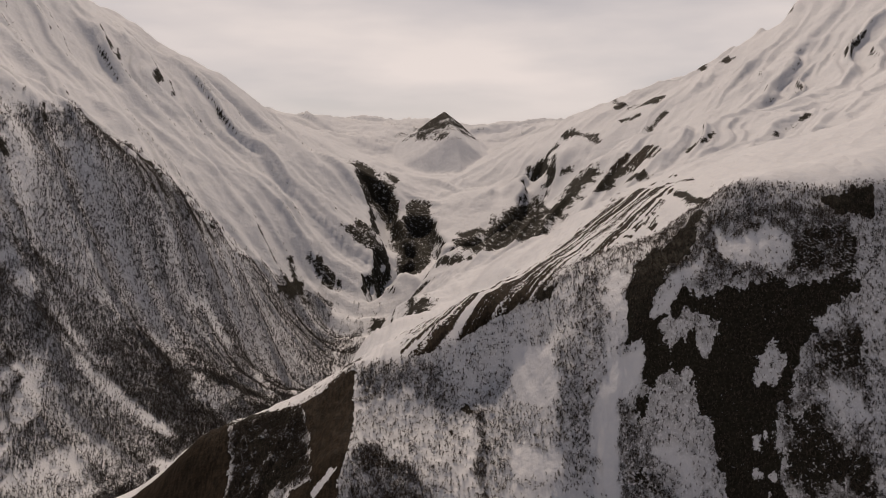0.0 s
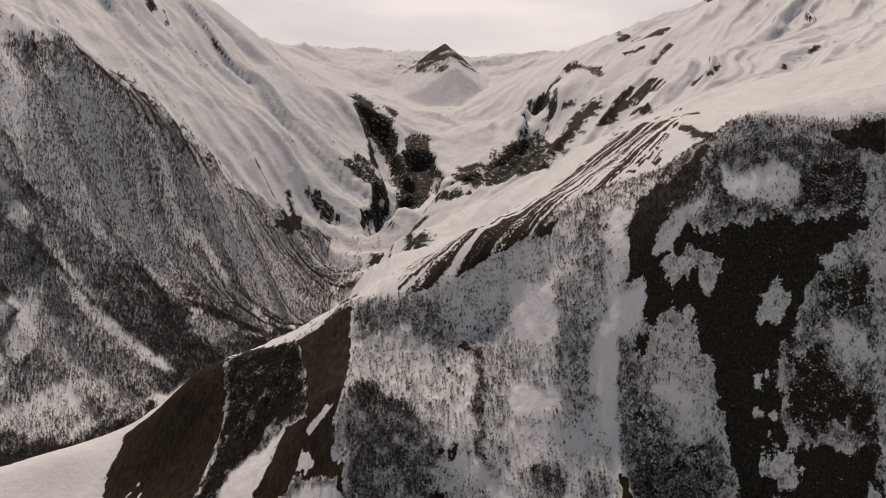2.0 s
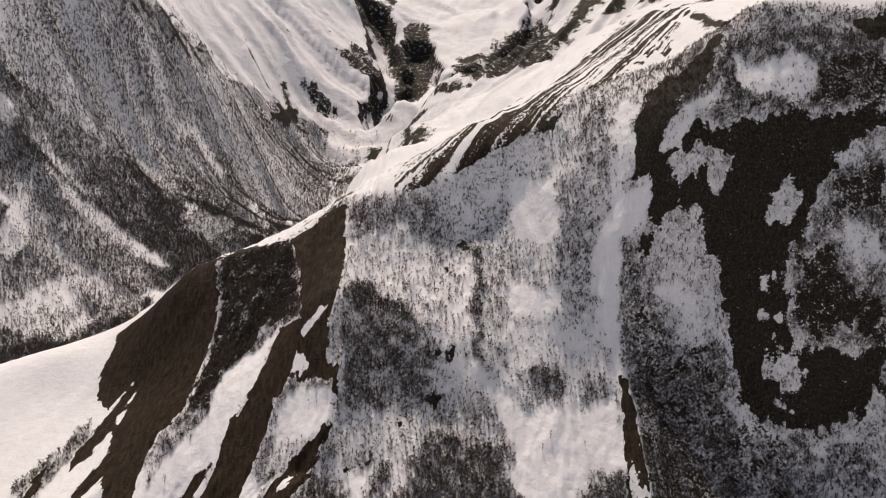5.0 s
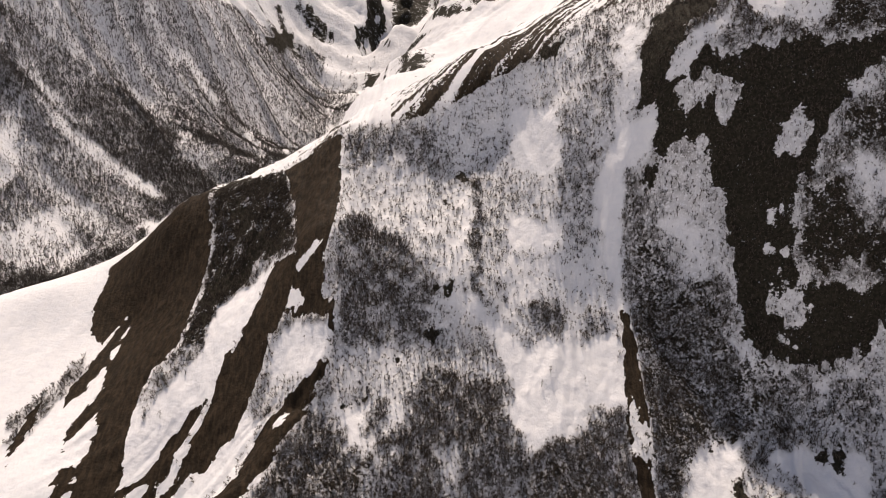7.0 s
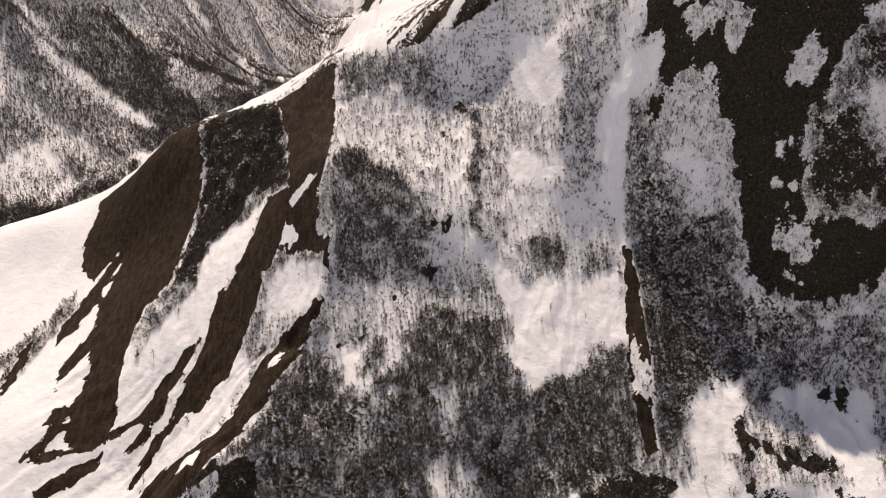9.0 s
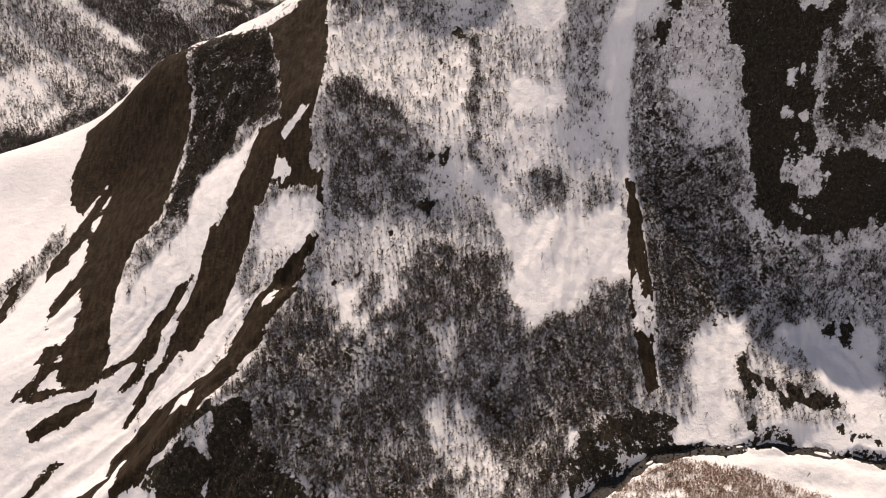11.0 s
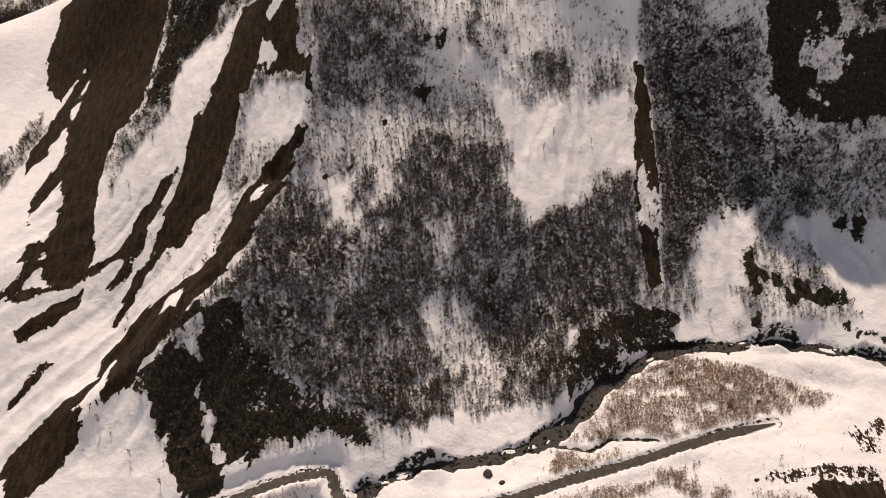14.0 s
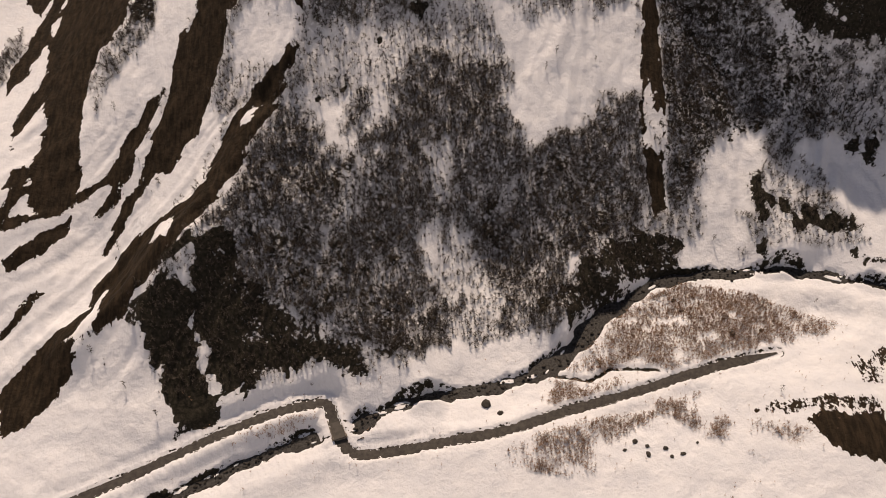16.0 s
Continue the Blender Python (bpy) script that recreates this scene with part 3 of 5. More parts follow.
area("earth", 1, (-65.1, 495.7), (-60.4, 497.4), (-65, 485), (-70.6, 477), (-77.8, 458.6), (-85.1, 446.5), (-94.8, 431.9), (-103.7, 417.1), (-113.8, 397.5), (-120.1, 391.5), (-146.8, 411.7), (-138.1, 426.1), (-125.1, 431.8), (-106.2, 435.4), (-102, 452), (-97.6, 463.8), (-89.7, 475.3), (-81, 484.3), (-73.2, 489.4))
area("snow", 0, (-91.1, 464), (-82.7, 471.6), (-75.3, 475.3), (-78.4, 464.4), (-86.4, 455.9))
area("earth", 1, (-134, 496.5), (-138.5, 491.2), (-145.9, 477.2), (-150.3, 461.6), (-156.4, 446), (-164.8, 438.8), (-167.4, 437), (-162.6, 448.9), (-157.1, 463.4), (-152.7, 479.6), (-143.1, 493.6))
area("earth", 1, (-221.8, 602.3), (-214.2, 601.1), (-217.3, 573), (-219.8, 549.1), (-221.3, 527.3), (-229.8, 516.2), (-233.3, 535.3), (-228, 551.1), (-226, 572.3))
area("earth", 1, (-211.8, 516.2), (-208.8, 528.3), (-204.1, 504.2), (-212, 487.4), (-215.1, 473.6), (-218.2, 490.7))
area("wood", 0.6, (-262.8, 509.2), (-247.2, 542.1), (-238.6, 569.4), (-228, 551.1), (-235.9, 522.7), (-242.2, 494.3), (-251, 482.5))
area("earth", 1, (-247.9, 525.5), (-244, 507.1), (-245, 492.7), (-244, 466.9), (-251, 482.5), (-252.5, 501.9), (-251.2, 515.9))
area("earth", 1, (-208.6, 456), (-201.3, 460.8), (-200.5, 446.9), (-204.9, 430.9), (-217.1, 423.1), (-218, 427.1), (-209.2, 437.6))
area("earth", 1, (-221.6, 560.2), (-169, 533.2), (-182.7, 528.6), (-181.2, 503.6), (-178.6, 473.1), (-176.5, 448.5), (-182.2, 441.9), (-194.6, 437.2), (-199.7, 442.6), (-200.3, 459.5), (-199.4, 485.2), (-200.1, 515.1), (-203, 532.7))
area("earth", 1, (-128, 521.1), (-103, 511.9), (-105.4, 498.7), (-109.1, 485.8), (-115.4, 468.6), (-129.1, 462.2), (-132, 459.1), (-140.8, 459.6), (-142.4, 463.9), (-135.6, 482.5), (-132.1, 495.5))
area("earth", 1, (-136.2, 499.3), (-140.5, 487.2), (-148, 471.4), (-157.2, 454.3), (-169.4, 447.7), (-184, 436.6), (-200.5, 427.8), (-208.3, 425.9), (-208.9, 429), (-194.2, 435.5), (-173, 453.2), (-162.5, 459.8), (-153.9, 474.5), (-146.9, 487.4))
area("earth", 1, (-132.5, 457.8), (-138.6, 450.3), (-147.5, 438.7), (-155, 426.8), (-159.1, 420.6), (-157.7, 430.9), (-150.9, 447.8), (-140.7, 458.8))
area("earth", 1, (-205.6, 410.7), (-199.1, 419), (-192.9, 427.7), (-183.6, 434), (-177.6, 437.8), (-178, 430.3), (-183.3, 424.4), (-190.7, 413.8), (-199.5, 404.8), (-204.4, 402.5))
area("earth", 1, (-200.1, 378.7), (-193.7, 388.7), (-187.7, 397.4), (-183.7, 398), (-188.8, 389.3), (-195.1, 379.2), (-199.7, 375.3))
area("earth", 1, (-69.4, 476.4), (-74.2, 464.1), (-80, 451.6), (-88.3, 435.5), (-99.3, 416.9), (-108.9, 401.9), (-122.4, 391.8), (-134.2, 380.5), (-149.3, 371.3), (-158.5, 364), (-160.2, 355.1), (-165.6, 345.3), (-175.8, 333.1), (-187.9, 329.9), (-194.3, 352.6), (-183.4, 364.7), (-169, 378.2), (-158.2, 388.8), (-158.2, 404.4), (-151.5, 419.9), (-137.9, 426.1), (-122.1, 423.9), (-110.1, 428.1), (-100.1, 440.5), (-96, 452.6), (-84.6, 459.7), (-78.2, 475.1))
area("snow", 0, (-130.4, 410.8), (-129.8, 423.5), (-120.5, 419.1), (-119.2, 405.6))
area("snow", 0, (-166.5, 367.4), (-162.2, 372.5), (-154.4, 392.2), (-152.1, 403.3), (-150.5, 373.9), (-159, 367.5))
# shaded earth and wood right of the chute's rib; the shade is laid as rock
area("rock", 1, (-115.8, 401), (-104.1, 404.7), (-91.1, 406.3), (-87.5, 401.4), (-85.9, 390.6), (-82.9, 381.8), (-80, 369.3), (-64.9, 372.9), (-49.2, 370.9), (-38.6, 366.1), (-25.4, 355), (-37, 352.4), (-49, 362.2), (-56.6, 357.3), (-69.3, 356.7), (-78.7, 346.8), (-88.9, 348.6), (-93.1, 336.5), (-105.1, 332.2), (-112.4, 329.4), (-116, 341.4), (-122.9, 357.9), (-128.2, 373.2), (-132.8, 380.3), (-122.2, 389.3))
area("snow", 0.04, (-159, 356.1), (-147, 370.7), (-139.2, 378), (-132, 374.6), (-129.1, 363.5), (-122.2, 355.6), (-115.5, 341.4), (-114.5, 331.4), (-121.5, 327.8), (-136.2, 331.2), (-142.9, 342.9), (-156.2, 350.1))
area("snow", 0.02, (-28, 354.7), (-12.6, 360), (13.6, 372.8), (40.5, 375.8), (67.4, 381), (64.6, 375), (40, 363.3), (13.4, 353), (-12.5, 349.2), (-33, 344.2), (-48.6, 349), (-88.2, 336.8), (-109.9, 329.4), (-90.7, 336.7), (-76.2, 345.9), (-54.1, 356.8))
# dark cover over the foot of the lower wood, no outcrop
area("rock", 0.85, (-82.9, 381.8), (-65.4, 388.4), (-49.5, 380), (-33.5, 370.5), (-22.9, 356.3), (-38.3, 352.9), (-49, 362.2), (-64.3, 357.3), (-78.8, 349), (-81, 364.7))
area("earth", 0.9, (169.3, 331.2), (176.5, 335.4), (186.7, 332.9), (206.1, 338.3), (197.6, 312), (181.8, 315.5), (174.1, 322.5))
area("earth", 0.55, (146.5, 337.4), (160.2, 342.5), (175.4, 344.3), (190.1, 343.2), (207.8, 342.9), (205.6, 336.8), (173.5, 337.5), (162.7, 333.5), (148.3, 334.4))
area("earth", 0.5, (195, 362.2), (218.6, 372.1), (209.5, 347.5), (200.9, 352.2))
# wider, thinner dark cover over the same wood
area("rock", 0.7, (-95.6, 397.5), (-64.2, 398.2), (-36.8, 392.3), (-14.8, 378.5), (-3.9, 368.5), (-35.1, 355.2), (-51.7, 369), (-82.9, 365.1), (-89.5, 382))
area("rock", 1, (-2.5, 555.5), (1.6, 559.9), (8.6, 557.1), (6.5, 553.3), (-0.4, 553))
area("rock", 1, (29.8, 557.9), (34.7, 557.9), (39.5, 552), (36.9, 548.4), (32.5, 552.3))
area("rock", 1, (-52.8, 476.6), (-47.8, 483.1), (-40.6, 483.9), (-46, 479.8), (-51.7, 474.7))
area("rock", 1, (-11.5, 528.6), (-5.8, 535), (1.7, 537.1), (-0.3, 533.8), (-9.1, 526.4))
area("rock", 1, (-26, 511.6), (-17.3, 519.2), (-15.6, 516.9), (-23.7, 511.9))
area("rock", 1, (11.4, 662), (18.3, 667.7), (21.8, 659.5), (15.4, 658.4))
area("rock", 0.8, (-4.4, 649.7), (12, 635.3), (13.5, 627.8), (2.3, 641.9))
area("wood", 0.75, (195, 516.6), (229.6, 518.7), (226.3, 499.9), (209.1, 484.4), (189, 478.7))
area("wood", 0.7, (242.5, 517.3), (266.2, 509.8), (256.2, 466.9), (246.2, 480.2))
area("snow", 0.3, (-115.9, 392.1), (-107.6, 398.1), (-104.8, 391.1), (-99.4, 383.7), (-104.5, 385.4), (-110.1, 388.3))
area("snow", 0.1, (-104.5, 377.8), (-102.2, 377.2), (-94.9, 360.2), (-91.9, 348.6), (-94.9, 348.1), (-101, 363.9))
# shade over the right-hand wood, laid on as three thin rock patches
area("rock", 0.66, (229.2, 571.3), (242.2, 577.4), (248.8, 575.9), (266, 556.8), (282.4, 554.3), (279, 540), (256.8, 542.4), (226.5, 550.7))
area("rock", 0.62, (249.7, 588.6), (268.6, 598.1), (295.1, 601.7), (290, 581.8), (264.2, 581), (249.5, 579))
area("rock", 0.6, (262.1, 649.5), (307.2, 651.2), (300, 623.4), (202.9, 636.3), (201.1, 646.5), (239.4, 631.5), (256.8, 635.7))
# speckled dark cover that deepens the tone of three woods, no outcrops
area("rock", 0.46, (134.3, 603.3), (150.1, 585.6), (175.7, 566.7), (186, 551.5), (191.5, 529.2), (216.6, 521.3), (211.9, 495.6), (176.6, 489.8), (152.6, 483.3), (138.9, 461.5), (134.9, 447.2), (125.3, 446.6), (126.6, 491.8), (125.4, 555.8))
area("rock", 0.4, (-89, 435.6), (-44.8, 445.4), (-16.3, 441.4), (-10.1, 412.5), (-3.9, 371.5), (-30.1, 359.6), (-82.7, 396))
area("rock", 0.38, (37.2, 462.1), (74.5, 473.3), (108.1, 491.6), (114.3, 442), (82.4, 421.3), (46.5, 398.1), (36.6, 434.6))
area("wood", 0.8, (-678, 1383), (-644, 1400), (-601, 1419), (-564, 1411), (-531, 1438), (-499, 1471), (-475, 1538), (-457, 1538), (-435, 1560), (-416, 1597), (-396, 1636), (-377, 1739), (-355, 1861), (-327, 1907), (-286, 1959), (-256, 1923), (-236, 1829), (-221, 1652), (-374, 1173), (-435, 1137), (-470, 1046), (-516, 1006))
area("snow", 0.2, (-678, 1383), (-661, 1381), (-625, 1335), (-602, 1307), (-585, 1236), (-576, 1195), (-602, 1208))
area("snow", 0.3, (-633, 1392), (-598, 1410), (-538, 1384), (-510, 1372), (-550, 1366), (-595, 1378))
area("snow", 0.1, (-571, 1141), (-560, 1141), (-534, 1144), (-529, 1114), (-554, 1107))
area("snow", 0.25, (-539, 1156), (-520, 1160), (-480, 1127), (-452, 1105), (-482, 1096), (-510, 1116))
area("wood", 0.5, (-434, 1592), (-417, 1774), (-386, 1899), (-353, 1916), (-368, 1753), (-405, 1635))
area("snow", 0.2, (-421, 1429), (-404, 1465), (-372, 1482), (-355, 1448), (-386, 1428), (-408, 1412))
area("snow", 0.12, (-490, 1079), (-463, 1093), (-410, 1087), (-327, 1078), (-370, 1061), (-420, 1056), (-462, 1055))
area("wood", 0.4, (-495, 1042), (-489, 1074), (-459, 1063), (-403, 1064), (-334, 1051), (-343, 975), (-372, 882), (-420, 800), (-449, 865), (-429, 897))
area("snow", 0.1, (-449, 865), (-432, 905), (-414, 965), (-385, 1009), (-392, 962), (-394, 911), (-425, 887), (-438, 841))
area("snow", 0.1, (-401, 884), (-354, 931), (-370, 876))
area("snow", 0.1, (-502, 1040), (-488, 1040), (-463, 964), (-452, 907), (-477, 951))
area("snow", 0.3, (-357, 1193), (-306, 1234), (-247, 1253), (-294, 1179), (-341, 1157))
area("snow", 0.1, (-334, 1504), (-278, 1410), (-237, 1245), (-303, 1400))
area("rock", 0.72, (-252, 2746), (-166, 2771), (-94, 2730), (-37, 2697), (-22, 2492), (-44, 2056), (-88, 1990), (-130, 2405), (-155, 2575), (-214, 2694))
area("snow", 0, (-148, 2754), (-122, 2900), (-88, 2811), (-118, 2680), (-113, 2569), (-130, 2582))
area("rock", 0.65, (-270, 2258), (-199, 2316), (-163, 2263), (-183, 2209), (-235, 2224))
area("rock", 0.65, (-328, 2085), (-283, 2094), (-259, 2062), (-243, 2033), (-282, 2028))
area("rock", 1, (-356, 1937), (-342, 2000), (-325, 1908), (-350, 1864))
area("rock", 0.72, (26, 2368), (104, 2406), (155, 2497), (232, 2645), (152, 1344), (143, 1079), (120, 1263), (55, 1261), (23, 1314))
area("rock", 0.8, (-278, 2693), (-236, 2875), (-222, 2762), (-257, 2620))
# single boulders and single trees: x, y, size
BOULDERS = [(29, 345, 2.2), (35, 340, 1.5), (147, 379, 1.9), (162, 382, 1.2), (93, 324, 1.3), (98, 322, 1.0), (98, 318, 1.4), (106, 321, 1.1), (108, 317, 0.9), (113, 318, 1.2), (120, 323, 0.8), (88, 320, 0.9), (66, 341, 0.9), (124, 403, 1.4), (-49, 364, 1.3)]
LONE_TREES = [(70, 515, 1.0), (64, 507, 0.8), (47, 498, 0.8), (92, 517, 0.7), (86, 547, 0.9), (61, 534, 0.6), (160, 597, 1.2), (-42, 450, 1.1), (-33, 468, 1.3), (-30, 477, 1.1), (-49, 461, 0.9), (42, 582, 1.2), (81, 592, 0.9), (84, 555, 1.1), (45, 565, 0.8), (-10, 533, 1.3), (-6, 532, 1.1), (-24, 611, 0.9), (-2, 635, 0.9), (-47, 623, 1), (230, 516, 1.2), (216, 514, 1.1), (248, 507, 1.2), (237, 487, 1.0), (-152, 546, 0.9), (-159, 531, 1), (-94, 524, 0.9), (-103, 489, 0.9), (222, 434, 1.1), (149, 436, 0.9)]
LONE_TREES += [(-162, 491, 1), (-152, 422, 1), (-134, 349, 1), (-119, 338, 1), (-151, 363, 1), (173, 429, 1), (162, 347, 0.9), (193, 400, 0.6)]


def lattice(ix, iy, seed):
    """A repeatable random number between 0 and 1 for every lattice cell."""
    n = (ix * 374761393 + iy * 668265263 + seed * 974711) & 0xFFFFFFFF
    n = ((n ^ (n >> 13)) * 1274126177) & 0xFFFFFFFF
    return ((n ^ (n >> 16)) & 0xFFFF) / 65535.0


def value_noise(x, y, seed=0):
    fx, fy = np.floor(x), np.floor(y)
    ix, iy = fx.astype(np.int64), fy.astype(np.int64)
    u, v = x - fx, y - fy
    u, v = u * u * u * (u * (6 * u - 15) + 10), v * v * v * (v * (6 * v - 15) + 10)
    a, b = lattice(ix, iy, seed), lattice(ix + 1, iy, seed)
    c, d = lattice(ix, iy + 1, seed), lattice(ix + 1, iy + 1, seed)
    return (a + (b - a) * u) * (1 - v) + (c + (d - c) * u) * v


def fractal(x, y, octaves=4, seed=0):
    """Layered noise, about -1 to 1."""
    total, weight, size = 0.0, 1.0, 0.0
    for k in range(octaves):
        total = total + weight * (2 * value_noise(x * 2 ** k + 17.3 * k, y * 2 ** k - 9.1 * k, seed + k) - 1)
        size += weight
        weight *= 0.5
    return total / size * 1.6


def ridged(x, y, octaves=3, seed=0):
    """Sharp crests between rounded hollows, 0 to 1."""
    total, weight, size = 0.0, 1.0, 0.0
    for k in range(octaves):
        n = 1 - np.abs(2 * value_noise(x * 2 ** k + 5.7 * k, y * 2 ** k + 3.3 * k, seed + k) - 1)
        total = total + weight * n * n
        size += weight
        weight *= 0.5
    return total / size


def smooth(a, b, v):
    w = np.clip((v - a) / (b - a), 0, 1)
    return w * w * (3 - 2 * w)


class Relief:
    """A smooth surface through the crest and stream lines of the valley."""

    def __init__(self, lines, round_off=22.0):
        nodes = np.array([p for line in lines for p in line], float)
        keep = []
        for i, p in enumerate(nodes):
            if all(np.hypot(*(nodes[j, :2] - p[:2])) > 6 for j in keep):
                keep.append(i)
        nodes = nodes[keep]
        self.xy, self.c = nodes[:, :2], np.clip(np.hypot(nodes[:, 0], nodes[:, 1]) * 0.022, 8, 60) * round_off / 22
        n = len(nodes)
        a = np.zeros((n + 3, n + 3))
        a[:n, :n] = self.kernel(self.xy)
        a[:n, n] = a[n, :n] = 1
        a[:n, n + 1:] = self.xy / 1000
        a[n + 1:, :n] = self.xy.T / 1000
        self.w = np.linalg.solve(a, np.concatenate([nodes[:, 2], np.zeros(3)]))

    def kernel(self, p):
        d2 = (p[:, None, 0] - self.xy[None, :, 0]) ** 2 + (p[:, None, 1] - self.xy[None, :, 1]) ** 2
        return np.sqrt(d2 + self.c[None, :] ** 2) / 1000

    def __call__(self, x, y):
        shape = np.shape(x)
        p = np.stack([np.ravel(x), np.ravel(y)], 1).astype(float)
        out = np.empty(len(p))
        for i in range(0, len(p), 20000):
            q = p[i:i + 20000]
            out[i:i + 20000] = self.kernel(q) @ self.w[:-3] + self.w[-3] + q @ self.w[-2:] / 1000
        return out.reshape(shape)


RELIEF = Relief([CREST, RIM, FACE_LEFT, FACE_MID, FACE_RIGHT, RIVER, BANK, FLOOR, TERRACE, GORGE, LEFT_FOOT, LEFT_SPUR, LEFT_FACE, LEFT_SNOW, LEFT_TOP, PEAK, FAR_RANGE, RIGHT_TOP, RIGHT_FACE, OUTER])


def line_distance(x, y, line, closed=False):
    """The distance in plan from points to a bent line."""
    best = np.full(np.shape(x), 1e9)
    for (ax, ay), (bx, by) in zip(line[:-1], line[1:]):
        dx, dy = bx - ax, by - ay
        s = np.clip(((x - ax) * dx + (y - ay) * dy) / (dx * dx + dy * dy + 1e-9), 0, 1)
        best = np.minimum(best, np.hypot(x - ax - s * dx, y - ay - s * dy))
    return best


def valley(x, y):
    """1 on the valley floor, 0 on the slopes."""
    foot = np.interp(x, [-420, -200, -100, 0, 60, 100, 130, 260, 420], [330, 334, 346, 358, 376, 412, 424, 428, 428])
    return 1 - smooth(-8, 26, y - foot)


def downhill(x, y):
    """A coordinate that stays the same down the near slope, whose left part leans."""
    return x - smooth(-30, -80, x) * np.where(y > 490, 0.25, 0.8) * (y - 490)


def ribs(x, y):
    """Chutes and ribs down the far mountainsides, coarse and fine, about -0.45 to 0.55."""
    wind = 40 * fractal(x / 260, y / 260, 3, 43)
    out = []
    for c, s in ((0.62, 0.78), (0.81, -0.59)):
        across, along = c * x + s * y + wind, s * x - c * y
        out.append((ridged(across / 170, along / 1000, 3, 51) - 0.45, ridged(across / 52, along / 420, 3, 55) - 0.45))
    w = smooth(-0.02, 0.06, x / np.maximum(np.abs(y), 1))
    return out[0][0] * (1 - w) + out[1][0] * w, out[0][1] * (1 - w) + out[1][1] * w


def bed(x, y):
    """The ground with its gullies, ledges and drifts, before road and stream are cut in."""
    z = RELIEF(x, y)
    far = smooth(800, 1500, np.hypot(x, y))
    flat = valley(x, y)
    near = (1 - far) * (1 - flat)
    # gullies and ribs that run down the near face
    bend = 12 * fractal(x / 80, y / 90, 2, 3)
    run = downhill(x, y) + bend
    drift = 1 - 0.75 * smooth(-195, -235, x)
    z = z + near * drift * (5.5 * (ridged(run / 44, y / 300, 3, 11) - 0.45) + 1.1 * fractal(run / 11, y / 40, 3, 21) + 0.5 * fractal(x / 4.5, y / 9, 2, 25))
    close = (y > 330) & (y < 720) & (np.abs(x) < 300)
    if np.any(close):
        qx, qy = x[close], y[close]
        lump = np.zeros(qx.shape)
        for high, half, line in RIBS:
            d = line_distance(qx, qy, line) + 2.5 * fractal(qx / 14, qy / 22, 3, 37)
            lump = np.maximum(lump, high * np.clip(1 - d / half, 0, 1))
        z[close] += lump * (1 - flat[close])
    z = z + flat * (1.0 * fractal(x / 50, y / 50, 3, 31) + 0.4 * fractal(x / 8, y / 8, 3, 33) + 0.5 * fractal(x / 18, y / 12, 2, 35))
    # broad spurs, hollows and chutes of the mountains beyond
    mass = fractal(x / 380, y / 380, 4, 41)
    chute, fine = ribs(x, y)
    rough = smooth(0.3, 0.8, value_noise(x / 420, y / 420, 61))
    spur = smooth(-0.12, -0.22, x / np.maximum(y, 1)) * smooth(2000, 1700, y)
    z = z + far * (10 * mass + (28 + 34 * rough) * chute + (10 + 14 * rough + 8 * spur) * fine + 3.2 * fractal(x / 34, y / 50, 4, 47))
    z = z + 34 * smooth(3900, 4600, y) * (ridged(x / 420, y / 520, 4, 64) - 0.4)
    # the pyramid peak at the valley's head
    dx, dy = x - 7, y - 3800
    side = dx + 0.12 * dy
    cone = 606 - np.where(side < 0, -0.66, 0.82) * side - 0.30 * np.abs(dy) - 12 * ridged(dx / 60, dy / 90, 3, 63) - 0.5 * np.maximum(0, np.hypot(dx, dy) - 350)
    z = np.maximum(z, np.where(np.hypot(dx, dy) < 800, cone, -1e3))
    # canyons that the streams have cut round the valley's head
    back = (y > 1700) & (np.abs(x) < 700) & (y < 4000)
    if np.any(back):
        qx, qy = x[back], y[back]
        for deep, half, line in CANYONS:
            d = line_distance(qx, qy, line) + 14 * fractal(qx / 45, qy / 60, 3, 67)
            z[back] -= deep * (1 - smooth(0.25 * half, half, d))
    return z


def smooth_line(line, gap=3.0):
    """A rounded line through the bends of a plan, as x, y at even steps."""
    p = np.array(line, float)
    p = np.concatenate([[2 * p[0] - p[1]], p, [2 * p[-1] - p[-2]]])
    out = []
    for a, b, c, d in zip(p[:-3], p[1:-2], p[2:-1], p[3:]):
        n = max(2, int(np.hypot(*(c - b)) / gap))
        for s in np.arange(n) / n:
            out.append(0.5 * (2 * b + (c - a) * s + (2 * a - 5 * b + 4 * c - d) * s ** 2 + (3 * b - a - 3 * c + d) * s ** 3))
    return np.array(out)


def graded(line, span):
    """A line over the ground with its height evened out along it."""
    p = smooth_line(line)
    z = bed(p[:, 0], p[:, 1])
    return p, np.convolve(np.pad(z, span, mode="edge"), np.ones(2 * span + 1) / (2 * span + 1), "valid")


def nearest(x, y, graded_line):
    """The distance to a graded line, and its height there."""
    p, z = graded_line
    d, h = np.full(np.shape(x), 1e9), np.zeros(np.shape(x))
    for (px, py), pz in zip(p, z):
        q = np.hypot(x - px, y - py)
        closer = q < d
        d[closer], h[closer] = q[closer], pz
    return d, h


ROAD_LINE, STREAM_LINE = graded(ROAD, 6), graded(STREAM, 9)
ROAD_DROP, STREAM_DROP = 0.6, 1.7


def stream_width(x):
    return 3.0 + 2.0 * smooth(20, 60, x) * (1 - smooth(85, 120, x))


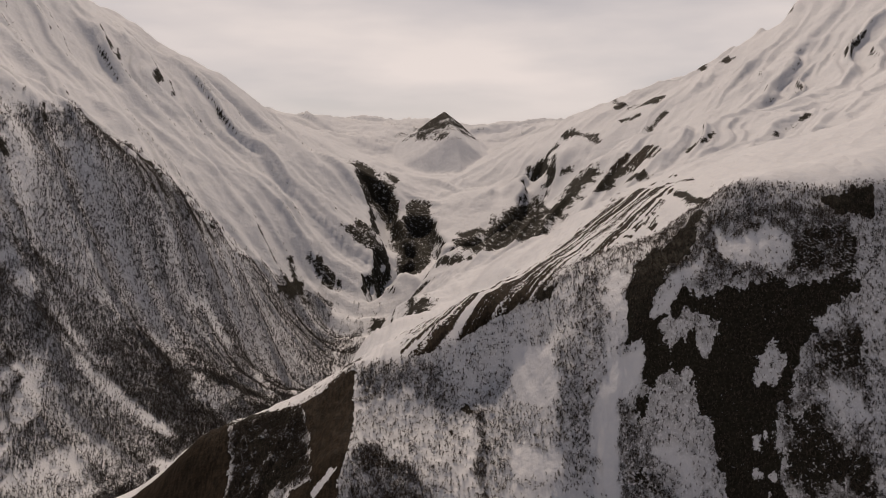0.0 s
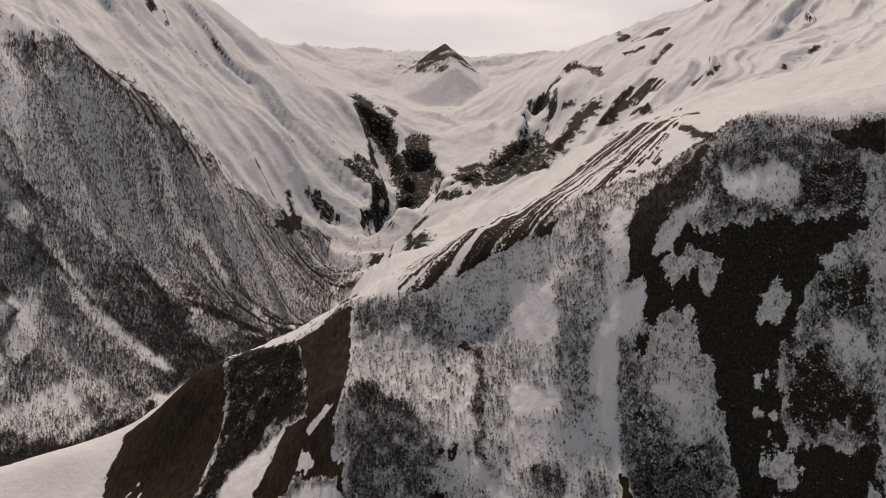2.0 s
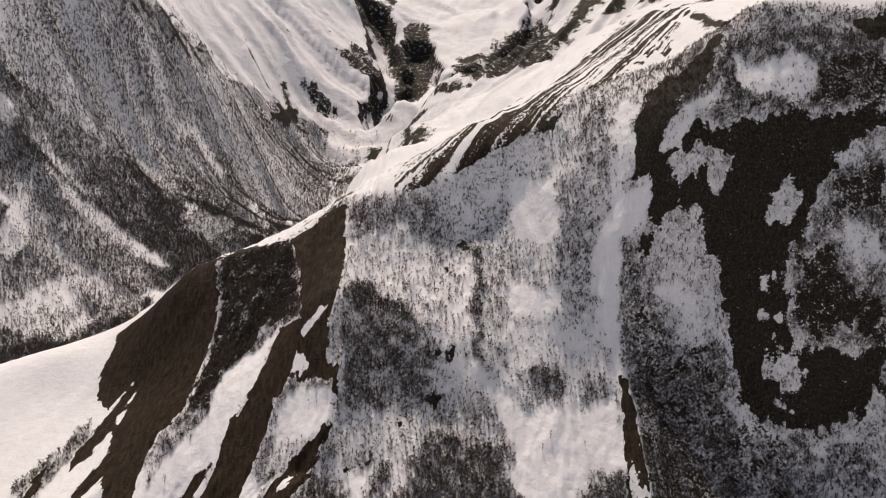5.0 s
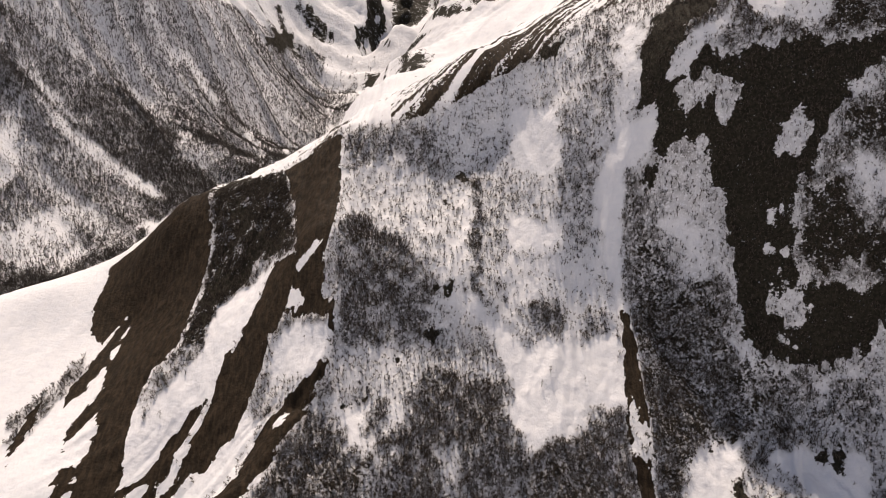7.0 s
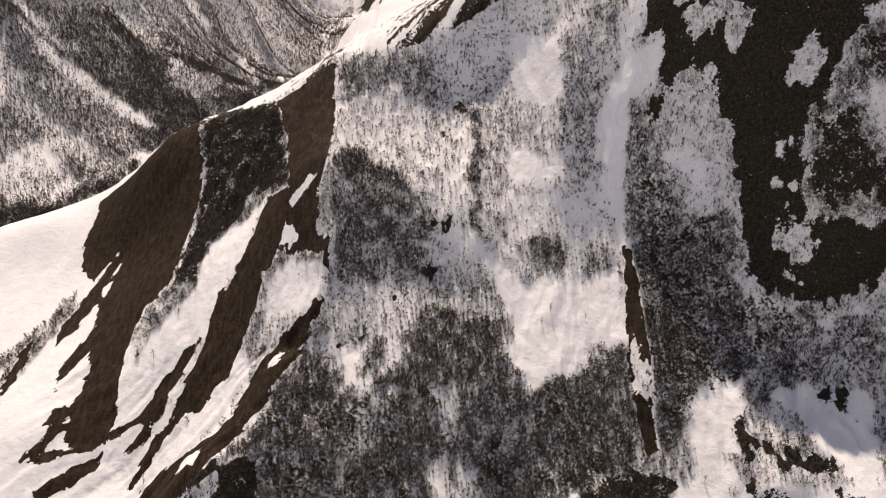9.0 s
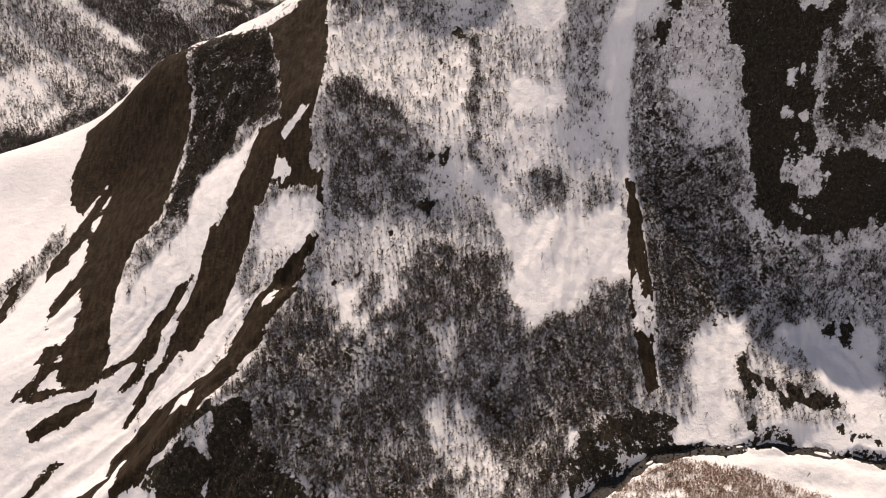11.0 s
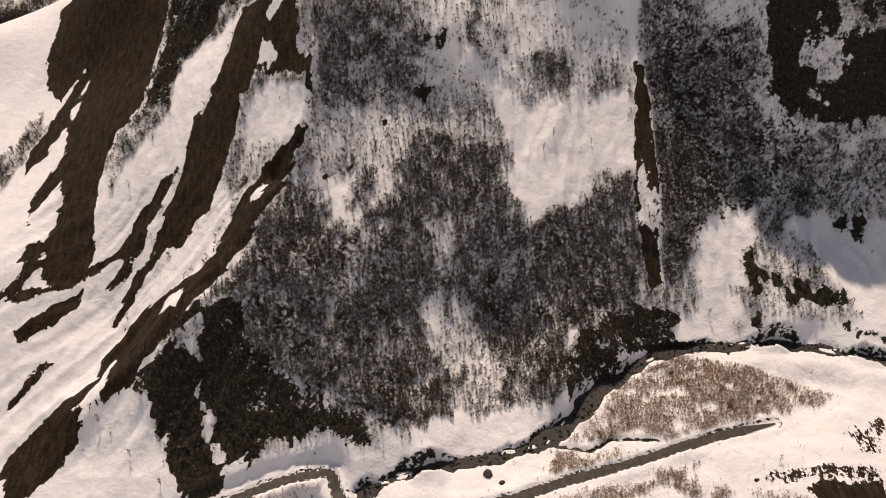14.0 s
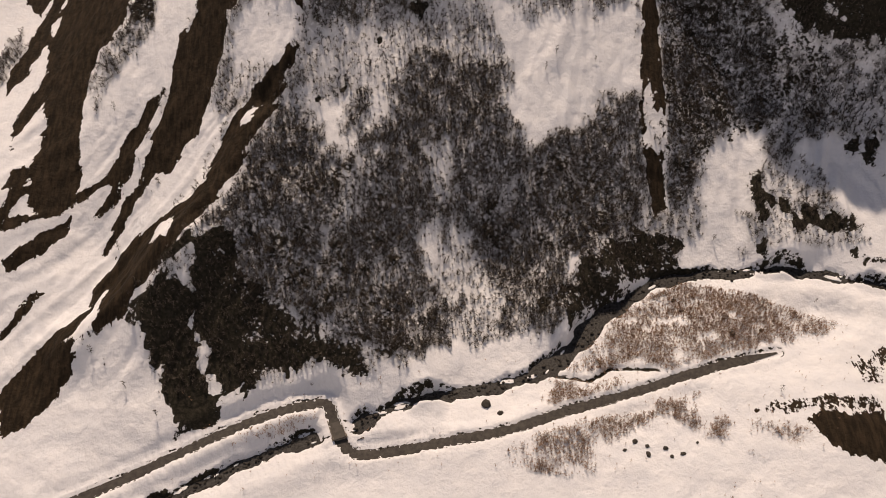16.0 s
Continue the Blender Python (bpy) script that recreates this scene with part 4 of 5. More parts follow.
def height(x, y):
    x, y = np.asarray(x, float), np.asarray(y, float)
    z = bed(x, y)
    low = (y < 440) & (y > 290) & (np.abs(x) < 330)
    if np.any(low):
        qx, qy, qz = x[low], y[low], z[low].copy()
        d, h = nearest(qx, qy, STREAM_LINE)
        d, h = d + 1.8 * fractal(qx / 9, qy / 9, 3, 71), h - STREAM_DROP
        wide = stream_width(qx)
        qz = qz + np.maximum(0, h + 0.5 + 0.1 * (d - wide) - qz) * (1 - smooth(9.5, 24, d))
        w = 1 - smooth(wide - 0.8, wide + 0.8, d)
        qz = qz * (1 - w) + (h - 0.8) * w
        d = line_distance(qx, qy, DITCH) + 0.5 * fractal(qx / 4, qy / 4, 2, 73)
        qz -= 1.6 * (1 - smooth(0.6, 1.8, d))
        d, h = nearest(qx, qy, ROAD_LINE)
        d, h = d + 0.25 * fractal(qx / 5, qy / 5, 2, 74), h - ROAD_DROP
        near = 1 - smooth(4.4, 10.0, d)
        qz = qz * (1 - near) + (h + 0.85 + 0.25 * fractal(qx / 4, qy / 4, 2, 75)) * near
        w = 1 - smooth(2.5, 3.2, d)
        z = z.copy()
        z[low] = qz * (1 - w) + (h - 0.3) * w
    return z


def stroke_field(strokes, x, y, z, seed=0):
    """How deep a place lies in the nearest stroke: 1 in its middle, 0 at its edge, below 0 outside."""
    field = np.full(np.shape(x), -1.0)
    run = np.where(y < 760, downhill(x, y), x)
    grow = 0.4 * fractal(run / 20, (y + z) / 70, 3, seed + 5) + 0.45 * fractal(run / 5, (y + z) / 26, 3, seed + 9)
    for half, *bends in strokes:
        if len(bends) == 1:
            bends = bends * 2
        p = np.array(bends, float)
        reach = half * 3
        inside = (x > p[:, 0].min() - reach) & (x < p[:, 0].max() + reach) & (z > p[:, 2].min() - reach) & (z < p[:, 2].max() + reach)
        inside &= (y > p[:, 1].min() - 120 - 4 * reach) & (y < p[:, 1].max() + 120 + 4 * reach)
        if not np.any(inside):
            continue
        q = np.stack([x[inside], 0.45 * y[inside], z[inside]], 1)
        p = p * (1, 0.45, 1)
        best = np.full(len(q), 1e9)
        for a, b in zip(p[:-1], p[1:]):
            ab = b - a
            s = np.clip((q - a) @ ab / (ab @ ab + 1e-9), 0, 1)
            best = np.minimum(best, np.linalg.norm(q - a - s[:, None] * ab, axis=1))
        field[inside] = np.maximum(field[inside], 1 - best / half + grow[inside])
    return np.clip(field, -1, 1)


def mesh_object(name, verts, faces, material):
    """A mesh from arrays, in which all the faces have the same number of corners."""
    me = bpy.data.meshes.new(name)
    faces = np.asarray(faces)
    k = faces.shape[1]
    me.vertices.add(len(verts))
    me.vertices.foreach_set("co", np.asarray(verts, np.float32).ravel())
    me.loops.add(faces.size)
    me.loops.foreach_set("vertex_index", faces.ravel().astype(np.int32))
    me.polygons.add(len(faces))
    me.polygons.foreach_set("loop_start", np.arange(0, faces.size, k, dtype=np.int32))
    me.update(calc_edges=True)
    me.materials.append(material)
    return new(name, me)


CREST_LINE = sorted(RIM[1:] + CREST)


def crest_line(x):
    """How far ahead the near crest stands, along x."""
    return np.interp(x, [p[0] for p in CREST_LINE], [p[1] for p in CREST_LINE])


def depth_in(x, y, outline):
    """How far inside an outline in plan a place lies, in metres; outside it is below 0."""
    best, odd = np.full(x.shape, 1e9), np.zeros(x.shape, bool)
    for (ax, ay), (bx, by) in zip(outline, np.roll(outline, -1, 0)):
        dx, dy = bx - ax, by - ay
        s = np.clip(((x - ax) * dx + (y - ay) * dy) / (dx * dx + dy * dy + 1e-9), 0, 1)
        best = np.minimum(best, (x - ax - s * dx) ** 2 + (y - ay - s * dy) ** 2)
        if dy:
            odd ^= ((ay > y) != (by > y)) & (x < ax + dx * (y - ay) / dy)
    return np.sqrt(best) * np.where(odd, 1, -1)


def patches(areas, x, y, z, earth, rock, trees, size=1.0):
    """Lays patches of earth, rock, snow and wood with ragged edges over what is there, each 0 to 1."""
    run, down = downhill(x, y) / size, (y + z) / size
    rag = 1.5 * fractal(run / 11, down / 30, 3, 205) + 1.6 * fractal(run / 3.2, down / 10, 3, 206)
    wx = x + size * (3.0 * fractal(x / size / 19, down / 30, 3, 201) + 1.6 * fractal(x / size / 6, down / 9, 2, 202))
    wy = y + size * 5.0 * fractal((x + 90) / size / 22, down / 32, 3, 203)
    for kind, thick, outline in areas:
        hard = kind in ("earth", "rock")
        (x0, y0), (x1, y1) = outline.min(0) - 10 * size, outline.max(0) + 10 * size
        i = np.nonzero((x > x0) & (x < x1) & (y > y0) & (y < y1))
        if not len(i[0]):
            continue
        if kind == "rock":
            m = smooth(-4, 4, depth_in(0.6 * x[i] + 0.4 * wx[i], 0.6 * y[i] + 0.4 * wy[i], outline) / size + 1.8 * rag[i])
        elif hard:
            m = smooth(-2.4, 2.4, depth_in(0.8 * x[i] + 0.2 * wx[i], 0.8 * y[i] + 0.2 * wy[i], outline) / size + rag[i])
        else:
            m = smooth(-2.6, 2.6, depth_in(wx[i], wy[i], outline) / size + rag[i])
        # where bare ground meets bare ground no snow lies between
        give = m ** 3 if hard else m
        earth[i] += m * (thick - earth[i]) if kind == "earth" else -give * earth[i]
        rock[i] += m * (thick - rock[i]) if kind == "rock" else -give * rock[i]
        stand = {"earth": 0.03, "rock": 0.45 if thick > 0.75 else trees[i]}.get(kind, thick)
        trees[i] += m * (stand - trees[i])
    return earth, rock, trees


def slope_cover(x, y, z):
    """Earth, rock and trees on the near slope."""
    trees = np.full(x.shape, 0.5) * smooth(-200, -60, x + 0.5 * (y - 500))
    return patches(AREAS, x, y, z, np.zeros(x.shape), np.zeros(x.shape), trees)


def wood_density(x, y, z, earth, rock, trees, slope):
    """How thick the bare wood stands, 0 to 1."""
    clump = fractal(x / 16, (y + z) / 22, 3, 81)
    spots = fractal(x / 5, (y + z) / 7, 2, 83)
    d = trees * (1 - 0.9 * smooth(-0.1, 0.2, earth)) * (1 - 0.95 * smooth(0.0, 0.5, rock))
    d = d * np.where(y > 850, np.clip(0.8 + 1.1 * ribs(x, y)[1], 0.2, 1.3), 1)
    d = np.where(slope, trees * smooth(4, -10, y - crest_line(x)) * (1 + 0.45 * spots), d)
    floor = valley(x, y) > 0.8
    if np.any(floor):
        fx, fy = x[floor], y[floor]
        scrub = np.zeros(len(fx))
        ragged = 2.2 * fractal(fx / 9, fy / 9, 3, 85)
        for thick, outline in SHRUBS:
            scrub = np.maximum(scrub, thick * smooth(-2.5, 3.5, depth_in(fx, fy, np.array(outline)) + ragged))
        scrub = scrub * np.clip(1 + 0.9 * fractal(fx / 6, fy / 6, 2, 86), 0.1, 1.5)
        clear = smooth(3.4, 5.0, line_distance(fx, fy, ROAD)) * smooth(4.2, 5.6, line_distance(fx, fy, STREAM))
        d = d.copy()
        d[floor] = np.clip(np.maximum(0.85 * scrub, 0.003), 0, 0.8) * clear
    return np.clip(np.where(slope & ~floor, d - 0.05, d) * (0.95 + 0.25 * clump), 0, 1)


def cover(x, y, z, steep):
    """Bare earth, rock and wood at places on the ground."""
    slope = (y < crest_line(x) + 14) & (y < 850) & (y > 290)
    snow = stroke_field(SNOW, x, y, z, 100)
    earth = stroke_field(EARTH, x, y, z, 120)
    rock = stroke_field(ROCK, x, y, z, 140)
    stripe = stroke_field(STRIPE, x, y, z, 160)
    bands = fractal((0.81 * x - 0.59 * y) / 5.5, (0.59 * x + 0.81 * y) / 150, 3, 91) + 0.5 * fractal((0.81 * x - 0.59 * y) / 2.6, (0.59 * x + 0.81 * y) / 60, 2, 92)
    earth = np.maximum(earth, np.where((stripe > -0.5) & (y > crest_line(x) - 6), 0.55 * np.clip(stripe, -1, 0.5) + bands - 0.06, -1))
    rock = rock + np.where(y > 850, 0.8 * ribs(x, y)[1], 0)
    rock = np.maximum(rock, -0.8 + 1.3 * smooth(1.1, 1.9, steep) + 0.25 * fractal(x / 30, z / 14, 3, 95))
    rock = np.minimum(rock, -1.2 * snow + 0.2)
    peak = 0.9 - np.hypot(x - 7, 0.5 * (y - 3800)) / 150 + 0.7 * fractal(x / 45, (z + 0.3 * y) / 16, 3, 97)
    rock = np.where(z > 470, np.maximum(rock, np.clip(peak, -1, 1)), rock)
    trees = 0.9 * smooth(-0.4, 0.5, stroke_field(WOOD, x, y, z, 200)) * (1 - 0.965 * smooth(-0.33, 0.25, snow))
    far = ~slope & (y > 600)
    if np.any(far):
        e, r, trees[far] = patches(FAR_AREAS, x[far], y[far], z[far], 0.5 + 0.5 * np.clip(earth[far], -1, 1), 0.5 + 0.5 * np.clip(rock[far], -1, 1), trees[far], 3.0)
        earth[far], rock[far] = 2 * e - 1, 2 * r - 1
    if np.any(slope):
        e, r, trees[slope] = slope_cover(x[slope], y[slope], z[slope])
        own = np.where(y[slope] > crest_line(x[slope]) - 6, earth[slope], -1)
        earth[slope], rock[slope] = np.maximum(own, 2 * e - 1), 2 * r - 1
    low = (y < 440) & (y > 290) & (np.abs(x) < 330)
    if np.any(low):
        qx, qy = x[low], y[low]
        d = nearest(qx, qy, STREAM_LINE)[0] + 1.8 * fractal(qx / 9, qy / 9, 3, 71)
        # shade under stream banks, in the ditch and at road edges, put into rock cover
        bank_shade = 0.45 - np.abs(d - stream_width(qx)) / 1.2 + 0.5 * fractal(qx / 14, qy / 14, 2, 99)
        bank_shade = np.maximum(bank_shade, 0.6 - line_distance(qx, qy, DITCH) / 1.3)
        bank_shade = np.maximum(bank_shade, 0.35 - np.abs(nearest(qx, qy, ROAD_LINE)[0] - 2.9) / 0.7 + 0.3 * fractal(qx / 6, qy / 6, 2, 98))
        rock[low] = np.maximum(rock[low], np.clip(bank_shade, -1, 1))
    wood = wood_density(x, y, z, earth, rock, trees, slope)
    return 0.5 + 0.5 * np.clip(earth, -1, 1), 0.5 + 0.5 * np.clip(rock, -1, 1), wood, wood * np.where(valley(x, y) > 0.8, 0.15, np.where(slope, 1.0, 0.5))


def ground_sheet(angles, ranges, parts):
    """A fan of ground round the origin, finer where the valley is near, cut into its landforms."""
    a, r = np.meshgrid(np.radians(angles), ranges)
    x, y = r * np.sin(a), r * np.cos(a)
    z = height(x, y)
    gr = np.gradient(z, axis=0) / np.gradient(r, axis=0)
    ga = np.gradient(z, axis=1) / (np.gradient(a, axis=1) * r)
    colour = np.ones(x.shape + (4,), np.float32)
    colour[..., 3] = smooth(800, 1300, r)
    colour[..., 0], colour[..., 1], _, colour[..., 2] = cover(x, y, z, np.hypot(gr, ga))
    rows, cols = x.shape
    i = np.arange(rows * cols).reshape(rows, cols)
    quads = np.stack([i[:-1, :-1], i[:-1, 1:], i[1:, 1:], i[1:, :-1]], -1).reshape(-1, 4)
    co = np.stack([x, y, z], -1).reshape(-1, 3)
    mid = co[quads[:, 0]]
    which = landform(mid[:, 0], mid[:, 1])
    for k, (name, label) in enumerate(parts):
        mine = quads[which == k]
        if not len(mine):
            continue
        used, faces = np.unique(mine.ravel(), return_inverse=True)
        ob = mesh_object(name, co[used], faces.reshape(-1, 4), GROUND)
        ob.data.polygons.foreach_set("use_smooth", np.ones(len(mine), bool))
        at = ob.data.attributes.new("cover", "FLOAT_COLOR", "POINT")
        at.data.foreach_set("color", colour.reshape(-1, 4)[used].ravel())
        tagged(ob, label, "mountain" if k > 1 else "ground", kind="structure")


def landform(x, y):
    crest = crest_line(x) + 14
    out = np.where(x < -0.06 * y - 20, 2, np.where(x > 0.075 * y + 60, 3, 4))
    out = np.where(y < crest, 1, out)
    return np.where(valley(x, y) > 0.5, 0, out)


PARTS = [("ground", "snow-covered valley floor beside the stream"), ("front_slope", "steep snowy slope with bare earth chutes and leafless wood"),
         ("left_mountain", "broad snow mountain with a dark wooded spur"), ("right_mountain", "snow mountain with dark rock bands"),
         ("valley_head", "snowy head of the valley with a rocky pyramid peak")]
RANGES = np.concatenate([np.linspace(120, 320, 50)[:-1], np.linspace(320, 780, 400)[:-1], 780 * (4950 / 780) ** np.linspace(0, 1, 360)])
ground_sheet(np.linspace(-36, 36, 700), RANGES, PARTS)


def far_ground():
    """The same land beside and behind, out of sight of most of the way."""
    a, r = np.meshgrid(np.radians(np.linspace(35.8, 324.2, 200)), np.concatenate([np.linspace(119, 700, 24)[:-1], 700 * (4950 / 700) ** np.linspace(0, 1, 50)]))
    x, y = r * np.sin(a), r * np.cos(a)
    z = height(x, y) - 0.8 * smooth(119, 300, r)
    i = np.arange(x.size).reshape(x.shape)
    quads = np.stack([i[:-1, :-1], i[1:, :-1], i[1:, 1:], i[:-1, 1:]], -1).reshape(-1, 4)[:, ::-1]
    ob = mesh_object("ground", np.stack([x, y, z], -1).reshape(-1, 3), quads, GROUND)
    ob.data.polygons.foreach_set("use_smooth", np.ones(len(quads), bool))
    tagged(ob, "snow-covered land around the valley", "ground", kind="structure")
    a, r = np.meshgrid(np.radians(np.linspace(0, 360, 145)), np.linspace(0.01, 120.5, 40))
    x, y = r * np.sin(a), r * np.cos(a)
    i = np.arange(x.size).reshape(x.shape)
    quads = np.stack([i[:-1, :-1], i[:-1, 1:], i[1:, 1:], i[1:, :-1]], -1).reshape(-1, 4)
    ob = mesh_object("ground", np.stack([x, y, height(x, y) - 0.02], -1).reshape(-1, 3), quads, GROUND)
    ob.data.polygons.foreach_set("use_smooth", np.ones(len(quads), bool))
    tagged(ob, "snow-covered floor of the valley", "ground", kind="structure")


far_ground()


def bare_tree(rng, twigs, lean=0.1, wide=0.05, spread=0.34):
    """A leafless tree one metre high, as triangles: a tapered stem and forking limbs."""
    verts, tris = [], []

    def spike(a, b, w):
        a, b = np.array(a, float), np.array(b, float)
        side = np.cross(b - a, rng.normal(size=3))
        side *= w / (np.linalg.norm(side) + 1e-9)
        k = len(verts)
        verts.extend([a - side / 2, a + side / 2, b])
        tris.append((k, k + 1, k + 2))

    top = np.array([rng.normal() * lean, rng.normal() * lean, 0.85])
    spike((0, 0, -0.12), top, 0.05)
    for _ in range(twigs):
        s = rng.uniform(0.12, 0.85)
        a = top * s
        turn = rng.uniform(0, 6.283)
        out = spread * rng.uniform(0.35, 1.0) * (1.2 - 0.55 * s)
        b = a + (out * math.cos(turn), out * math.sin(turn), rng.uniform(0.05, 0.32))
        spike(a, b, wide)
    return np.array(verts), np.array(tris)


def wood(name, label, count, area, sizes, shape, seed, thickest, material, where=None):
    """A leafless wood: many small bare trees, as thick as the ground there carries them."""
    rng = np.random.default_rng(seed)
    (a0, a1), (r0, r1) = area
    a = np.radians(rng.uniform(a0, a1, count))
    r = np.sqrt(rng.uniform(r0 ** 2, r1 ** 2, count))
    x, y = r * np.sin(a), r * np.cos(a)
    z = height(x, y)
    _, _, d, _ = cover(x, y, z, np.zeros_like(x))
    if where is not None:
        d = d * where(x, y)
    keep = rng.uniform(0, thickest, count) < d
    x, y, z = x[keep], y[keep], z[keep]
    shapes = [bare_tree(rng, **shape) for _ in range(14)]
    all_v, all_t, base = [], [], 0
    pick = rng.integers(0, 14, len(x))
    for k, (v, t) in enumerate(shapes):
        m = pick == k
        c = int(m.sum())
        if not c:
            continue
        s = rng.uniform(*sizes, c) * rng.uniform(0.6, 1.0, c)
        turn = rng.uniform(0, 6.283, c)
        cs, sn = np.cos(turn)[:, None], np.sin(turn)[:, None]
        px = (v[None, :, 0] * cs - v[None, :, 1] * sn) * s[:, None] + x[m][:, None]
        py = (v[None, :, 0] * sn + v[None, :, 1] * cs) * s[:, None] + y[m][:, None]
        pz = v[None, :, 2] * s[:, None] + z[m][:, None]
        all_v.append(np.stack([px, py, pz], -1).reshape(-1, 3))
        all_t.append((t[None] + (np.arange(c) * len(v))[:, None, None]).reshape(-1, 3) + base)
        base += c * len(v)
    ob = mesh_object(name, np.concatenate(all_v), np.concatenate(all_t), material)
    return tagged(ob, label, "wood", kind="stuff")


def slopes_only(x, y):
    return valley(x, y) <= 0.8


def floor_only(x, y):
    return valley(x, y) > 0.8


wood("leafless_wood", "grey-brown leafless wood on the steep snowy slope", 300000, ((-30, 32), (350, 790)), (2.0, 4.4), dict(twigs=15, wide=0.075, spread=0.55), 5, 1.0, TWIG, slopes_only)
wood("leafless_wood", "dark leafless wood on the far mountain spur", 250000, ((-30, -5), (870, 2000)), (5.0, 9.0), dict(twigs=6, wide=0.12, spread=0.45), 6, 1.0, BARK)
wood("leafless_wood", "leafless wood above the side valley", 150000, ((-32, -9), (800, 1300)), (4.0, 8.0), dict(twigs=6, wide=0.1, spread=0.4), 10, 1.0, BARK, slopes_only)
wood("far_trees", "dark trees round the foot of the snowy apron", 24000, ((-5, 10), (1900, 2800)), (9.0, 15.0), dict(twigs=6, wide=0.13, spread=0.3), 9, 1.0, BARK)
wood("scrub", "reddish-brown leafless scrub on the snowy valley floor", 170000, ((-20, 29), (315, 435)), (1.3, 3.2), dict(twigs=11, wide=0.055, spread=0.5), 7, 1.0, SCRUB, floor_only)


def ribbon(name, graded_line, half, drop, material, label, category, steps=7, crown=0.0):
    """A band of road or stream bed along a line on the valley floor."""
    p, z = graded_line
    way = np.gradient(p, axis=0)
    way /= np.linalg.norm(way, axis=1)[:, None]
    side = np.stack([way[:, 1], -way[:, 0]], 1)
    s = np.linspace(-half, half, steps)
    taper = np.minimum(1, 0.15 + np.arange(len(p)) / 9)[:, None]
    x = p[:, None, 0] + taper * s[None] * side[:, None, 0]
    y = p[:, None, 1] + taper * s[None] * side[:, None, 1]
    zz = (z - drop)[:, None] + crown * (1 - (s[None] / half) ** 2) + 0.0 * x
    i = np.arange(x.size).reshape(x.shape)
    quads = np.stack([i[:-1, :-1], i[:-1, 1:], i[1:, 1:], i[1:, :-1]], -1).reshape(-1, 4)
    ob = mesh_object(name, np.stack([x, y, zz], -1).reshape(-1, 3), quads, material)
    return tagged(ob, label, category, kind="structure")


ribbon("road", ROAD_LINE, 3.0, ROAD_DROP, ASPHALT, "cleared dark wet road between snow banks", "road", crown=0.06)
ribbon("water", STREAM_LINE, 8.0, STREAM_DROP, GRAVEL, "shallow stream over dark gravel between snow banks", "stream")
road_line, road_z = ROAD_LINE[0], ROAD_LINE[1] - ROAD_DROP
stream_line, stream_z = STREAM_LINE[0], STREAM_LINE[1] - STREAM_DROP


def rock_mesh(rng, rough=0.25, cuts=2):
    bm = bmesh.new()
    bmesh.ops.create_icosphere(bm, subdivisions=cuts, radius=1)
    off = rng.uniform(0, 50, 3)
    for v in bm.verts:
        n = noise.noise(Vector(v.co) * 1.3 + Vector(off)) + 0.5 * noise.noise(Vector(v.co) * 3.1 + Vector(off))
        v.co *= 1 + rough * 1.6 * n
        v.co.z *= 0.7
    return bm


def part(name, bm, material, parent=None, label=""):
    me = bpy.data.meshes.new(name)
    bm.to_mesh(me)
    bm.free()
    me.materials.append(material)
    ob = new(name, me)
    ob.parent = parent
    return tagged(ob, label)


def box(bm, x, y, z, sx, sy, sz):
    m = Matrix.LocRotScale((x, y, z), None, (sx, sy, sz))
    bmesh.ops.create_cube(bm, size=1, matrix=m)
    return bm


def bridge(at, turn):
    """A short concrete road bridge with low parapets over the stream."""
    thing = tagged(new("bridge"), "short grey concrete road bridge over the stream", "bridge")
    part("deck", box(bmesh.new(), 0, 0, -0.25, 5.4, 17, 0.5), ASPHALT, thing)
    for side in (-1, 1):
        bm = box(bmesh.new(), side * 2.85, 0, 0.3, 0.3, 17, 0.8)
        for k in range(5):
            box(bm, side * 2.85, -8 + 4 * k, 0.4, 0.5, 0.5, 1.05)
        bmesh.ops.bevel(bm, geom=bm.edges[:], offset=0.04, segments=1)
        part("parapet", bm, CONCRETE, thing)
        part("abutment", box(bmesh.new(), 0, side * 7.3, -2.2, 7.0, 2.2, 3.4), CONCRETE, thing)
    thing.matrix_world = pose(*at, 0, 0, turn)
    return thing


k = int(np.argmin(np.hypot(*(road_line - np.array(ROAD[9])).T)))
aim = road_line[k + 2] - road_line[k - 2]
bridge((*road_line[k], road_z[k] + 0.12), -math.degrees(math.atan2(aim[0], aim[1])))


def stones(name, label, count, seed, size):
    """Loose stones along the stream bed, too many to count."""
    rng = np.random.default_rng(seed)
    base = rock_mesh(rng, 0.3, 1)
    v0 = np.array([v.co[:] for v in base.verts])
    t0 = np.array([[v.index for v in f.verts] for f in base.faces])
    base.free()
    k = rng.integers(0, len(stream_line) - 1, count)
    off = rng.normal(0, 3.0, (count, 2))
    p = np.concatenate([stream_line[k] + off, stream_z[k][:, None]], 1)
    s = size * rng.uniform(0.3, 1.0, (count, 1, 1)) ** 2 * rng.uniform(0.7, 1.3, (count, 1, 3))
    verts = v0[None] * s + p[:, None]
    tris = t0[None] + (np.arange(count) * len(v0))[:, None, None]
    return tagged(mesh_object(name, verts.reshape(-1, 3), tris.reshape(-1, 3), STONE), label, "stones", kind="stuff")


stones("stream_stones", "dark stones in the gravel stream bed", 1500, 11, 0.9)


